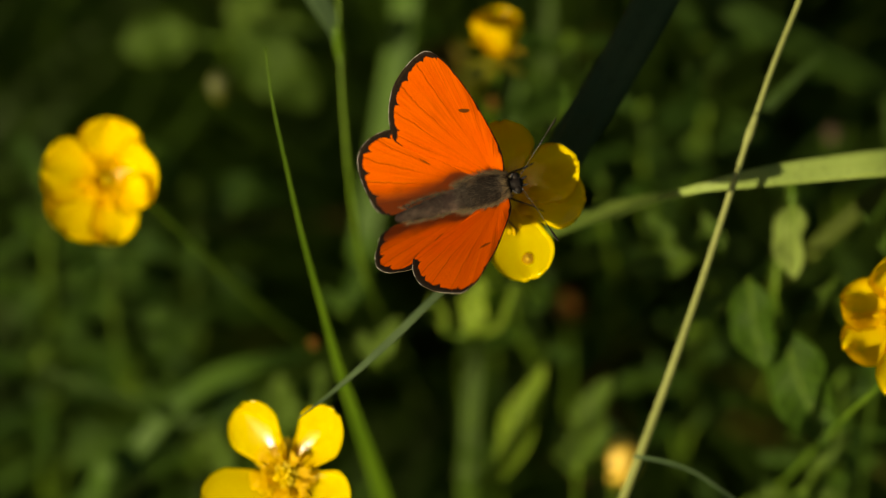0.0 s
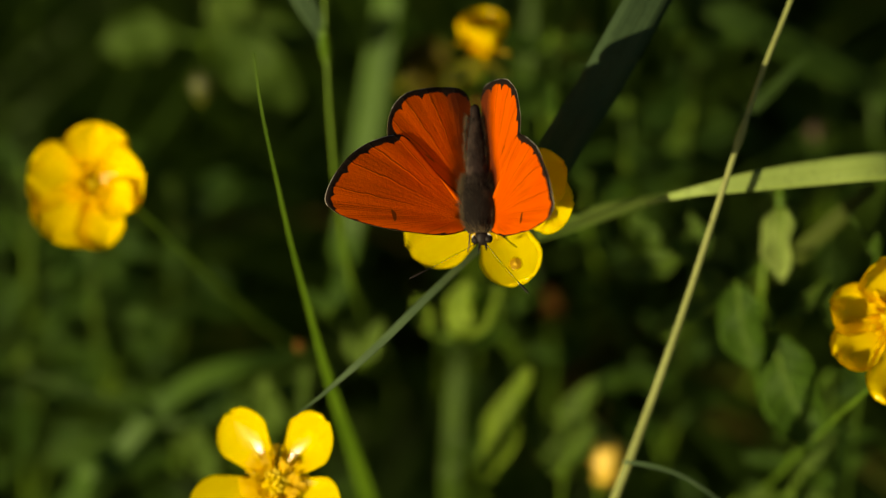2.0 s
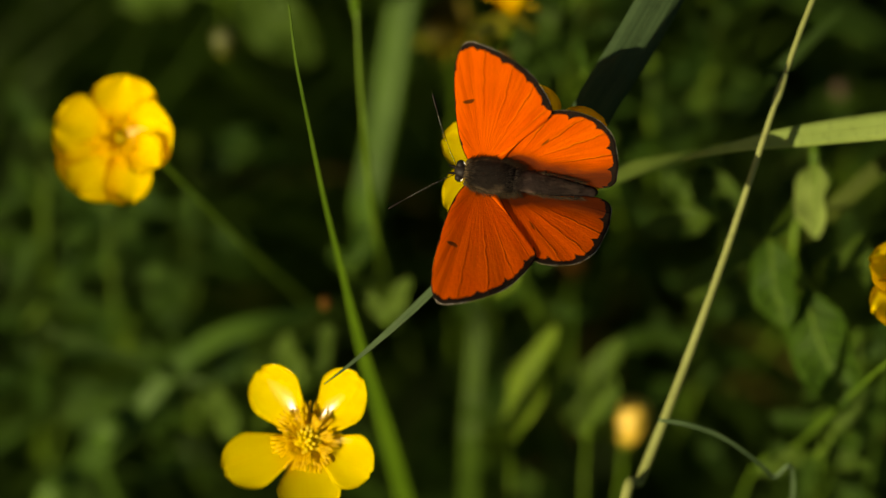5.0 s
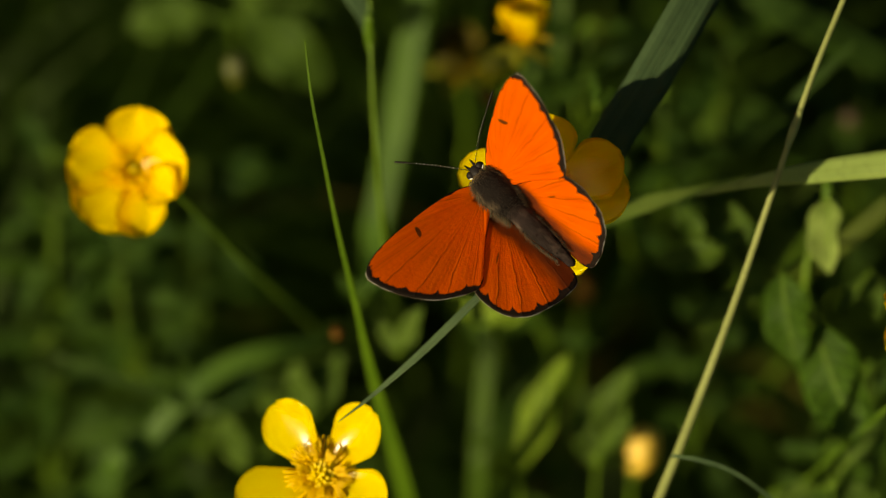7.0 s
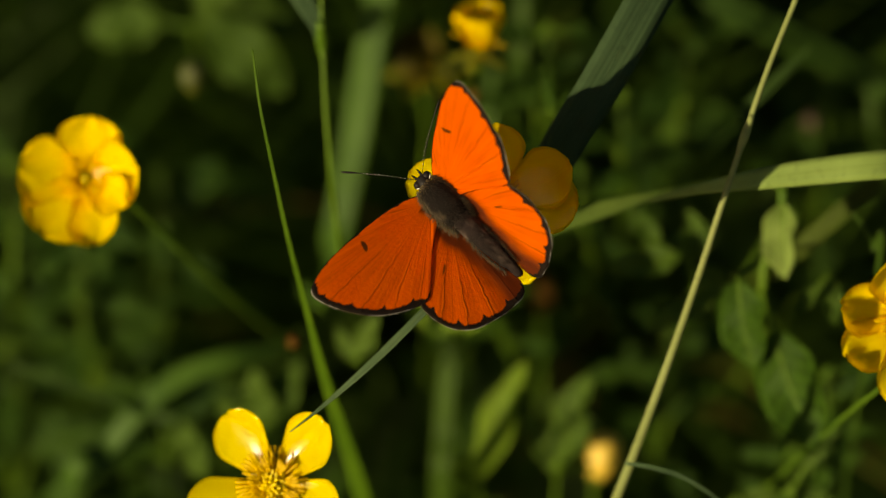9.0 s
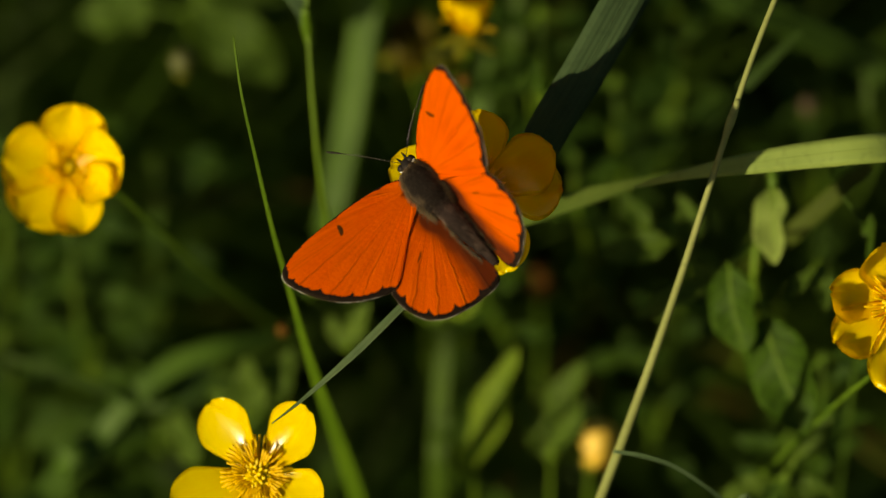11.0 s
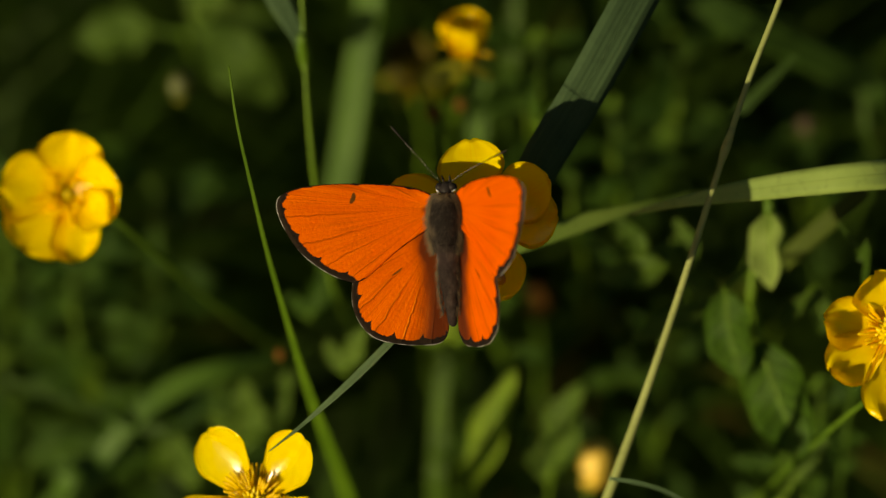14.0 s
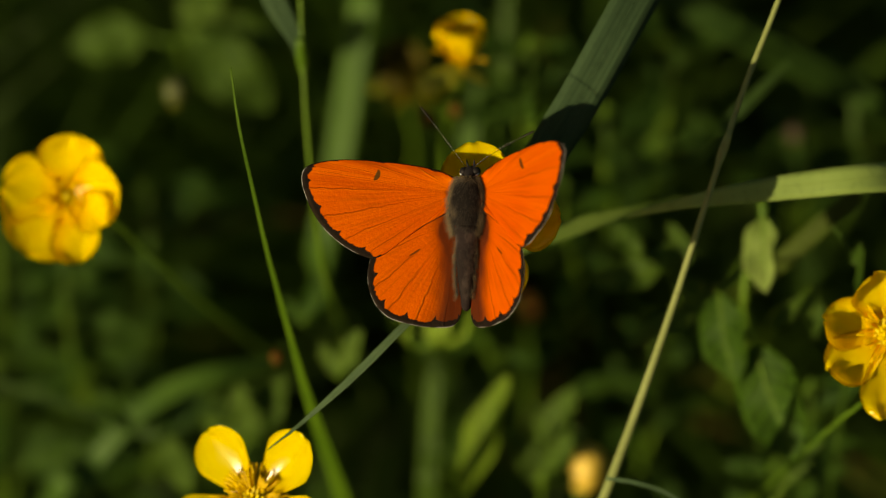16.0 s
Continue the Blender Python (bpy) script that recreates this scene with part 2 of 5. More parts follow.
def wing_material(name, base, dusk, teeth, vein_count, border, serration, spots, fur_low, fur_high, vein_depth):
    """Copper wing: dark margin, veins and cell marks on orange scales. The mesh carries its distance to the margin."""
    n = Nodes(name)
    uv = n.add("ShaderNodeUVMap").outputs[0]
    xyz = n.add("ShaderNodeSeparateXYZ", {0: uv})
    s, r = xyz.outputs[0], xyz.outputs[1]
    rim = n.add("ShaderNodeAttribute", attribute_name="rim").outputs["Fac"]
    inner = n.add("ShaderNodeAttribute", attribute_name="inner").outputs["Fac"]
    fine = n.noise(2600.0, 4.0)
    rough_noise = n.noise(420.0, 4.0)
    rays = n.add("ShaderNodeTexNoise", {"Vector": n.add("ShaderNodeMapping", {"Vector": uv, "Scale": (85.0, 2.2, 1.0)}).outputs[0], "Scale": 1.0, "Detail": 3.0}).outputs["Fac"]
    colour = n.mix(rough_noise, base, tuple(v * k for v, k in zip(base, (0.88, 0.72, 0.7))))
    colour = n.mix(n.math("MULTIPLY", n.step(n.noise(150.0, 3.0), 0.45, 0.70), 0.5), colour, tuple(v * k for v, k in zip(base, (0.92, 0.68, 1.5))))
    colour = n.mix(n.math("MULTIPLY", n.step(rays, 0.50, 0.66), 0.36), colour, tuple(v * 0.45 for v in base))
    # the lighter rays put a silky sheen into the orange itself
    colour = n.mix(n.math("MULTIPLY", n.step(rays, 0.48, 0.28), 0.45), colour, tuple(min(0.95, v * k) for v, k in zip(base, (1.08, 1.5, 1.5))))
    # veins fan out from the root
    wave = n.math("ABSOLUTE", n.math("SUBTRACT", n.math("FRACT", n.math("MULTIPLY_ADD", s, vein_count, n.math("MULTIPLY", rough_noise, 0.30))), 0.5))
    width = n.math("DIVIDE", 0.012, n.math("MAXIMUM", n.math("MULTIPLY", r, 0.55), 0.08))
    vein = n.math("MULTIPLY", n.step(n.math("DIVIDE", wave, width), 1.8, 0.4), n.step(n.math("MULTIPLY_ADD", rough_noise, 0.3, r), 0.40, 0.95))
    colour = n.mix(n.math("MULTIPLY", vein, vein_depth), colour, (0.06, 0.015, 0.004))
    # dark mark in the cell
    here = n.add("ShaderNodeSeparateXYZ", {0: n.add("ShaderNodeTexCoord").outputs["Object"]})
    out, fwd = n.math("MULTIPLY", n.math("ABSOLUTE", here.outputs[0]), 1000.0), n.math("MULTIPLY", here.outputs[1], 1000.0)
    mark = 0.0
    for cx, cy, turn, long, wide in spots:
        dx, dy = n.math("SUBTRACT", out, cx), n.math("SUBTRACT", fwd, cy)
        a = n.math("ADD", n.math("MULTIPLY", dx, math.cos(radians(turn)) / long), n.math("MULTIPLY", dy, math.sin(radians(turn)) / long))
        b = n.math("ADD", n.math("MULTIPLY", dx, -math.sin(radians(turn)) / wide), n.math("MULTIPLY", dy, math.cos(radians(turn)) / wide))
        b = n.math("ADD", b, n.math("MULTIPLY", n.math("MULTIPLY", a, a), 0.5))
        far = n.math("SQRT", n.math("ADD", n.math("MULTIPLY", a, a), n.math("MULTIPLY", b, b)))
        mark = n.math("MAXIMUM", mark, n.step(n.math("ADD", far, n.math("MULTIPLY", rough_noise, 0.4)), 1.35, 1.05))
    colour = n.mix(mark, colour, (0.012, 0.008, 0.006))
    # dusky hairs towards the body
    hair = n.math("ADD", n.step(r, dusk, dusk * 0.35), n.step(n.math("MULTIPLY_ADD", rough_noise, 1.6, inner), fur_high, fur_low), clamp=True)
    colour = n.mix(n.math("MULTIPLY", hair, 0.93), colour, (0.026, 0.013, 0.008))
    # black margin with teeth between the veins, grey-white fringe outside
    saw = n.math("POWER", n.math("MULTIPLY", n.math("ABSOLUTE", n.math("SUBTRACT", n.math("FRACT", n.math("MULTIPLY", s, teeth)), 0.5)), 2.0), 6.0)
    edge = n.math("ADD", n.math("MULTIPLY_ADD", saw, serration, border), n.math("MULTIPLY", n.math("SUBTRACT", n.math("MULTIPLY_ADD", fine, 0.6, n.math("MULTIPLY", rough_noise, 0.6)), 0.6), 0.75))
    dark = n.step(n.math("SUBTRACT", rim, edge), 0.09, -0.07)
    colour = n.mix(dark, colour, n.mix(fine, (0.005, 0.004, 0.004), (0.026, 0.018, 0.015)))
    fringe = n.math("MULTIPLY", n.step(n.math("MULTIPLY_ADD", fine, 0.12, rim), 0.16, 0.10), n.step(rough_noise, 0.40, 0.58))
    colour = n.mix(n.math("MULTIPLY", fringe, 0.8), colour, (0.50, 0.48, 0.46))
    return n.done(colour, 0.55, 0.36, n.math("MULTIPLY_ADD", vein, 1.5, n.math("ADD", rays, fine)), 0.4, 0.00018, n.math("MULTIPLY_ADD", n.math("MAXIMUM", dark, hair), -0.95, 1.0), 0.0, n.mix(dark, (0.95, 0.19, 0.008), (0.02, 0.015, 0.012)), (1.0, 0.60, 0.08))


FORE = wing_material("orange_forewing", (0.80, 0.106, 0.005), 0.13, 11.0, 11.0, 0.80, 0.5, [(10.4, 3.7, 110, 0.75, 0.28)], 0.3, 1.4, 0.42)
HIND = wing_material("orange_hindwing", (0.80, 0.110, 0.005), 0.28, 9.0, 9.0, 0.70, 0.75, [(5.3, -5.4, 145, 0.85, 0.11)], 2.6, 5.8, 0.55)


# ---- building helpers ----
def at(p):
    """A point of the tilted plan, in millimetres, as a place in the world."""
    return VIEW @ (Vector(p) / 1000)


def grounded(p, dx=0.0, dy=0.0):
    """The spot on the ground under a point of the plan, moved by dx, dy millimetres."""
    q = at(p)
    return Vector((q.x + dx / 1000, q.y + dy / 1000, 0.0))


def behind(p, lean=0.5):
    """A spot on the ground that a plant leaning up the slope from the lens would root in."""
    q = at(p)
    return Vector((q.x, q.y + lean * q.z, 0.0))


def mesh_of(name, bm, material):
    me = bpy.data.meshes.new(name)
    bm.normal_update()
    bm.to_mesh(me)
    bm.free()
    me.materials.append(material)
    me.polygons.foreach_set("use_smooth", [True] * len(me.polygons))
    return me


def part(name, bm, material, parent, label=""):
    ob = new(name, mesh_of(name, bm, material))
    ob.parent = parent
    return tagged(ob, label)


def thing(name, base, label, category, group=""):
    ob = new(name)
    ob.location = base
    return tagged(ob, label, category, group)


def smooth_line(points, steps):
    """A Catmull-Rom line through points (tuples of any length)."""
    pts = [np.array(p, float) for p in points]
    pts = [2 * pts[0] - pts[1], *pts, 2 * pts[-1] - pts[-2]]
    out = []
    for i in range(1, len(pts) - 2):
        a, b, c, d = pts[i - 1:i + 3]
        for k in range(steps):
            t = k / steps
            out.append(0.5 * (2 * b + (c - a) * t + (2 * a - 5 * b + 4 * c - d) * t * t + (3 * b - a - 3 * c + d) * t ** 3))
    out.append(pts[-2])
    return out


def tube(bm, points, radii, sides=8, steps=5):
    """A round stem through world points with a radius (m) at each."""
    line = smooth_line([(*p, r) for p, r in zip(points, radii)], steps)
    rings, side = [], None
    for i, q in enumerate(line):
        p = Vector(q[:3])
        way = Vector((line[min(i + 1, len(line) - 1)] - line[max(i - 1, 0)])[:3]).normalized()
        side = (way.orthogonal() if side is None else side - way * side.dot(way)).normalized()
        up = way.cross(side)
        r = max(q[3], 1e-5)
        rings.append([bm.verts.new(p + (side * math.cos(a) + up * math.sin(a)) * r) for a in (6.2832 * k / sides for k in range(sides))])
    for a, b in zip(rings, rings[1:]):
        for k in range(sides):
            bm.faces.new((a[k], a[(k + 1) % sides], b[(k + 1) % sides], b[k]))
    bm.faces.new(rings[0][::-1])
    bm.faces.new(rings[-1])


def ribbon(bm, points, widths, face, steps=7, keel=0.18, twist=(0, 0), thick=0.00012):
    """A grass blade through world points: a keeled ribbon with thickness that turns its face towards 'face'."""
    uv = bm.loops.layers.uv.verify()
    line = smooth_line([(*p, w) for p, w in zip(points, widths)], steps)
    n = len(line)
    across = (-1.0, -0.5, 0.0, 0.5, 1.0)
    rows = []
    for i, q in enumerate(line):
        p = Vector(q[:3])
        way = Vector((line[min(i + 1, n - 1)] - line[max(i - 1, 0)])[:3]).normalized()
        side = way.cross(face).normalized()
        side = Matrix.Rotation(radians(twist[0] + (twist[1] - twist[0]) * i / n), 3, way) @ side
        up = side.cross(way)
        half = max(q[3], 2e-5) / 2
        top = [bm.verts.new(p + side * half * a + up * half * keel * abs(a)) for a in across]
        low = [bm.verts.new(p + side * half * a * 0.96 + up * (half * keel * abs(a) - thick)) for a in across]
        rows.append((top, low, i / n))
    for (ta, la, va), (tb, lb, vb) in zip(rows, rows[1:]):
        for k in range(4):
            for quad in ((ta[k], ta[k + 1], tb[k + 1], tb[k]), (la[k + 1], la[k], lb[k], lb[k + 1])):
                f = bm.faces.new(quad)
                for loop, at_u, at_v in zip(f.loops, (k, k + 1, k + 1, k), (va, va, vb, vb)):
                    loop[uv].uv = (at_u / 4, at_v)
        bm.faces.new((la[0], ta[0], tb[0], lb[0]))
        bm.faces.new((ta[4], la[4], lb[4], tb[4]))
    for top, low, _ in (rows[0], rows[-1]):
        for k in range(4):
            bm.faces.new((top[k], low[k], low[k + 1], top[k + 1]))


TOWARDS = VIEW.to_3x3() @ Vector((-0.15, 0.1, 1))


def grass_blade(points, widths, material, label, name="grass_plant", twist=(0, 0), keel=0.18, root=(0, 0), rooted=True, face=None, group="grass blades"):
    """One blade of grass: plan points from the tip down, widths in millimetres; the last point runs on to the ground."""
    world_pts = [at(p) for p in points]
    sizes = [w / 1000 for w in widths]
    if rooted:
        foot = grounded(points[-1], *root)
        world_pts += [world_pts[-1].lerp(foot, 0.5) + Vector((0, 0.002, 0)), foot]
        sizes += [sizes[-1], sizes[-1] * 0.8]
    base = world_pts[-1].copy()
    ob = thing(name, base, label, "grass", group)
    bm = bmesh.new()
    ribbon(bm, [p - base for p in world_pts], sizes, Vector(face) if face else TOWARDS, twist=twist, keel=keel)
    blade = part("blade", bm, material, ob)
    if max(sizes) > 0.0008:
        bm = bmesh.new()
        flat = 1.0 if keel > 0.08 else 0.35
        up = (Vector(face) if face else TOWARDS).normalized() * 0.00005 * flat
        tube(bm, [p - base + up for p in world_pts], [min(0.00016, 0.04 * w) * flat for w in sizes], 6, 7)
        part("midrib", bm, material, blade)
    return ob


def grass_stalk(points, widths, material, label, nodes=(), root=(0, 0), name="stalk_grass"):
    """A round grass stalk with swollen nodes, from the top down to the ground."""
    foot = grounded(points[-1], *root)
    ob = thing(name, foot, label, "grass", "grass stalks")
    world_pts = [at(p) - foot for p in points]
    sizes = [w / 2000 for w in widths]
    world_pts += [world_pts[-1] * 0.5, Vector((0, 0, 0))]
    bm = bmesh.new()
    tube(bm, world_pts, sizes + [sizes[-1], sizes[-1]], 10, 8)
    part("stalk", bm, material, ob)
    for p, size in nodes:
        q = at(p) - foot
        bm = bmesh.new()
        way = (at(points[-1]) - at(points[0])).normalized()
        tube(bm, [q - way * size / 400, q - way * size / 1500, q + way * size / 1500, q + way * size / 400], [size / 2900, size / 1900, size / 1850, size / 2900], 10, 3)
        part("node", bm, material, ob)
    return ob


def leaf_mesh(length, width, fold=0.25, droop=0.3, wave=0.0, teeth=0, shape=0.45, seed=0):
    """An ovate leaf lying along +x, its face to +z, folded on the midrib, in metres."""
    bm = bmesh.new()
    uv = bm.loops.layers.uv.verify()
    nu, nv = 16, 8
    grid = []
    for i in range(nu + 1):
        u = i / nu
        half = width / 2 * (max(0.0, math.sin(math.pi * u ** (math.log(0.5) / math.log(shape)))) ** 0.75 + 0.015)
        if teeth:
            half *= 1 + 0.10 * math.sin(u * teeth * 6.2832)
        row = []
        for j in range(nv + 1):
            v = j / nv * 2 - 1
            z = fold * abs(v) * half - droop * length * u * u + 0.03 * half * math.cos(v * 9 + u * 20)
            z += wave * half * math.sin(u * 11 + (2 if v > 0 else 0)) * abs(v)
            row.append(bm.verts.new((u * length, v * half + 0.02 * width * math.sin(u * 6 + seed), z)))
        grid.append(row)
    for i in range(nu):
        for j in range(nv):
            f = bm.faces.new((grid[i][j], grid[i + 1][j], grid[i + 1][j + 1], grid[i][j + 1]))
            for loop, (a, b) in zip(f.loops, ((i, j), (i + 1, j), (i + 1, j + 1), (i, j + 1))):
                loop[uv].uv = (b / nv, a / nu)
    bmesh.ops.solidify(bm, geom=bm.faces[:], thickness=0.00012)
    return bm


def frame_from(way, face):
    """A turn that lays +x along way and +z near face (both in the plan)."""
    x = (VIEW.to_3x3() @ Vector(way)).normalized()
    z = VIEW.to_3x3() @ Vector(face)
    z = (z - x * z.dot(x)).normalized()
    return Matrix((x, z.cross(x), z)).transposed().to_4x4()


def leafy_sprig(leaves, stem, material, label, name="leafy_herb", stem_width=1.2, category="herb"):
    """A herb: leaves (root, tip, width, facing, fold, droop) on one stem that runs to the ground."""
    foot = behind(stem[-1])
    ob = thing(name, foot, label, category, "leafy herbs")
    pts = [at(p) - foot for p in stem] + [(at(stem[-1]) - foot) * 0.5, Vector((0, 0, 0))]
    bm = bmesh.new()
    tube(bm, pts, [stem_width / 2600] + [stem_width / 2000] * (len(pts) - 1), 8, 5)
    part("stem", bm, STEM, ob)
    for k, (a, b, width, face, fold, droop) in enumerate(leaves):
        a, b = Vector(a), Vector(b)
        length = (b - a).length
        bm = leaf_mesh(length / 1000, width / 1000, fold, droop, 0.26, 0, 0.45, k + len(leaves))
        bmesh.ops.transform(bm, matrix=Matrix.Translation(at(a) - foot) @ frame_from(b - a, face), verts=bm.verts)
        leaf = part("leaf", bm, material, ob)
        bm = bmesh.new()
        spine = [(u * length / 1000, 0.02 * width / 1000 * math.sin(u * 6 + k + len(leaves)), (-droop * u * u * length + 0.03) / 1000) for u in (0, 0.25, 0.5, 0.75, 0.95)]
        tube(bm, spine, [width * 0.000035, width * 0.00003, width * 0.000025, width * 0.000018, width * 0.00001], 5, 3)
        bmesh.ops.transform(bm, matrix=Matrix.Translation(at(a) - foot) @ frame_from(b - a, face), verts=bm.verts)
        part("midrib", bm, STEM, leaf)
        near = min(pts, key=lambda q: (q - (at(a) - foot)).length)
        if (near - (at(a) - foot)).length > 0.0005:
            bm = bmesh.new()
            tube(bm, [at(a) - foot, (at(a) - foot).lerp(near, 0.5) - Vector((0, 0, 0.0008)), near], [0.0003, 0.00035, 0.0004], 6, 4)
            part("leaf_stalk", bm, STEM, ob)
    return ob


# ---- ground and far meadow ----
def build_ground():
    bm = bmesh.new()
    n = 60
    rows = []
    for i in range(n + 1):
        r = 0.04 * (1500 ** (i / n)) - 0.04
        rows.append([])
        for k in range(48):
            a = 6.2832 * k / 48
            x, y = r * math.cos(a), r * math.sin(a)
            z = 0.006 * noise.noise((x * 14, y * 14, 0)) * min(1, r * 4) - 0.004
            rows[-1].append(bm.verts.new((x, y, z)))
    for a, b in zip(rows, rows[1:]):
        for k in range(48):
            bm.faces.new((a[k], b[k], b[(k + 1) % 48], a[(k + 1) % 48]))
    bmesh.ops.remove_doubles(bm, verts=bm.verts[:], dist=1e-6)
    ob = new("ground", mesh_of("ground", bm, SOIL))
    tagged(ob, "dark shaded meadow soil under dense grass", "ground", kind="structure")


# Hollows (x, y, radius) added where the sward should look dark.
HOLLOWS = ((0.027, 0.105, 0.014), (0.040, 0.088, 0.012), (-0.012, 0.088, 0.012), (-0.072, 0.178, 0.032), (-0.048, 0.125, 0.018), (0.068, 0.152, 0.020), (-0.085, 0.10, 0.014), (0.045, 0.055, 0.014), (-0.112, 0.175, 0.026), (0.050, 0.172, 0.018))


def hollow(x, y):
    """How far a spot lies in one of the hollows added to darken the sward, 0 to 1."""
    return min(1.0, sum(math.exp(-((x - a) ** 2 + (y - b) ** 2) / (r * r)) for a, b, r in HOLLOWS))


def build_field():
    """The sward: dense round the flowers, lower where they stand in the lens's view, taller unseen grass round them to
    shade the undergrowth, thinning out into far tufts.
    """
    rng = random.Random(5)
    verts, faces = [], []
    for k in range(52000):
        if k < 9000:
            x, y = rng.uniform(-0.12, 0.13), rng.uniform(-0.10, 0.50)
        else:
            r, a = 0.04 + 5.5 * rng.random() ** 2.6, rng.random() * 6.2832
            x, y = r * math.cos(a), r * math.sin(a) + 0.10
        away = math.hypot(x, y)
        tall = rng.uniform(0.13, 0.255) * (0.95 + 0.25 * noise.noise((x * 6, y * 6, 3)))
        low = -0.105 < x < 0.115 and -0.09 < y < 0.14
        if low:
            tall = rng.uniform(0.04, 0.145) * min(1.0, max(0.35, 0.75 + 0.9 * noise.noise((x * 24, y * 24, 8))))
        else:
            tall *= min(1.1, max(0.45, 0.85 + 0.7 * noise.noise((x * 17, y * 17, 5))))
        # unseen grass towards the sun, shortened to let more light in
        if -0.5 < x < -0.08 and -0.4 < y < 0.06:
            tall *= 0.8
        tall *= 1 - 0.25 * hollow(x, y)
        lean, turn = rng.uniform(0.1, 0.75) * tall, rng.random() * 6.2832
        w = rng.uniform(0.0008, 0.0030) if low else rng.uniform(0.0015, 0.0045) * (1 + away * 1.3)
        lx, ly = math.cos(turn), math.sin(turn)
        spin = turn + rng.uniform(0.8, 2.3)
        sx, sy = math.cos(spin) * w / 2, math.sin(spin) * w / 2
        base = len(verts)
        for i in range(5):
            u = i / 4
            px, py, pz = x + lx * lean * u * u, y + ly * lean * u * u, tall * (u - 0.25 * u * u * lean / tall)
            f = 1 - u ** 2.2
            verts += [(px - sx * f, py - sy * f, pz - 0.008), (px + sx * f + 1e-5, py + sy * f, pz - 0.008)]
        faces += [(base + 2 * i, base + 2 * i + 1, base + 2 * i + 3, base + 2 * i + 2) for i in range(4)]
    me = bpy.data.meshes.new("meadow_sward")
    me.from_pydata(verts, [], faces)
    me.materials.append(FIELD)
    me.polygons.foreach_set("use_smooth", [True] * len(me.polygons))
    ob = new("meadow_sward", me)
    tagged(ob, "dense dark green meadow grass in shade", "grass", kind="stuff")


def build_undergrowth():
    """Broad low leaves between the grasses."""
    rng = random.Random(11)
    verts, faces = [], []
    for _ in range(9000):
        x, y = rng.gauss(0, 0.11), rng.gauss(0.17, 0.14)
        z = rng.uniform(0.03, 0.155)
        if noise.noise((x * 18, y * 18, z * 18)) < -0.05 or z > 0.16 - 0.10 * hollow(x, y):
            continue
        size, turn, tip = rng.uniform(0.003, 0.008), rng.random() * 6.2832, rng.uniform(-0.5, 0.7)
        m = Matrix.Translation((x, y, z)) @ Euler((rng.uniform(-0.6, 0.6), tip, turn)).to_matrix().to_4x4()
        base = len(verts)
        for i in range(7):
            u = i / 6
            h = size * 0.24 * math.sin(math.pi * u ** 0.8) + 1e-4
            for v in (-1, 0, 1):
                verts.append(tuple(m @ Vector((u * size * 1.6, v * h, abs(v) * h * 0.3 - size * 0.25 * u * u))))
        for i in range(6):
            for j in range(2):
                b = base + 3 * i + j
                faces.append((b, b + 3, b + 4, b + 1))
    me = bpy.data.meshes.new("undergrowth")
    me.from_pydata(verts, [], faces)
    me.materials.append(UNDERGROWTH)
    me.polygons.foreach_set("use_smooth", [True] * len(me.polygons))
    ob = new("undergrowth", me)
    tagged(ob, "low broad green leaves crowded under the grass", "undergrowth", kind="stuff")


# ---- buttercups ----
def petal_mesh(length, width, curl, cup, seed, ruffle=0.0, claw=0.34, notch=0.015, hook=0.0):
    rng = random.Random(seed)
    bm = bmesh.new()
    uv = bm.loops.layers.uv.verify()
    nu, nv = 14, 12
    grid = []
    skew = rng.uniform(-0.06, 0.06)
    for i in range(nu + 1):
        u = i / nu
        rise = min(1.0, claw + (1 - claw) * (u / 0.60) ** 0.9)
        end = math.sqrt(max(0.0, 1 - ((u - 0.60) / 0.41) ** 2)) if u > 0.60 else 1.0
        half = width / 2 * rise * end
        row = []
        for j in range(nv + 1):
            v = j / nv * 2 - 1
            x = length * (u - notch * math.exp(-((v - skew * 4) / 0.3) ** 2) * u ** 4)
            y = half * v + skew * length * u * u
            z = curl * length * (u ** 2.2) + cup * half * v * v * (0.4 + 0.6 * u)
            z += 0.008 * length * math.sin(6 * v + seed) * u * u + 0.008 * length * math.sin(5 * u + 3 * v + seed * 2)
            z += ruffle * length * (u ** 3 * (0.5 + math.sin(7 * v + seed * 1.7)) + 0.8 * v ** 4 * (1 + math.sin(9 * u + seed)))
            z += hook * length * (max(0.0, u - 0.6) / 0.4) ** 2 * (0.55 + 0.45 * v)
            row.append(bm.verts.new((x, y, z)))
        grid.append(row)
    for i in range(nu):
        for j in range(nv):
            f = bm.faces.new((grid[i][j], grid[i + 1][j], grid[i + 1][j + 1], grid[i][j + 1]))
            for loop, (a, b) in zip(f.loops, ((i, j), (i + 1, j), (i + 1, j + 1), (i, j + 1))):
                loop[uv].uv = (b / nv, a / nu)
    bmesh.ops.solidify(bm, geom=bm.faces[:], thickness=0.00013)
    return bm


def stamen_mesh(name, length, head):
    bm = bmesh.new()
    tube(bm, [(0, 0, 0), (length * 0.12, 0, length * 0.55), (length * 0.45, 0, length * 0.9)], [0.00011, 0.0001, 0.0001], 5, 2)
    tube(bm, [(length * 0.40, 0, length * 0.84), (length * 0.48, 0, length * 0.93), (length * 0.72, 0, length * 1.06), (length * 0.80, 0, length * 1.09)],
         [head * 0.35, head * 0.5, head * 0.5, head * 0.2], 6, 2)
    return mesh_of(name, bm, ANTHER)


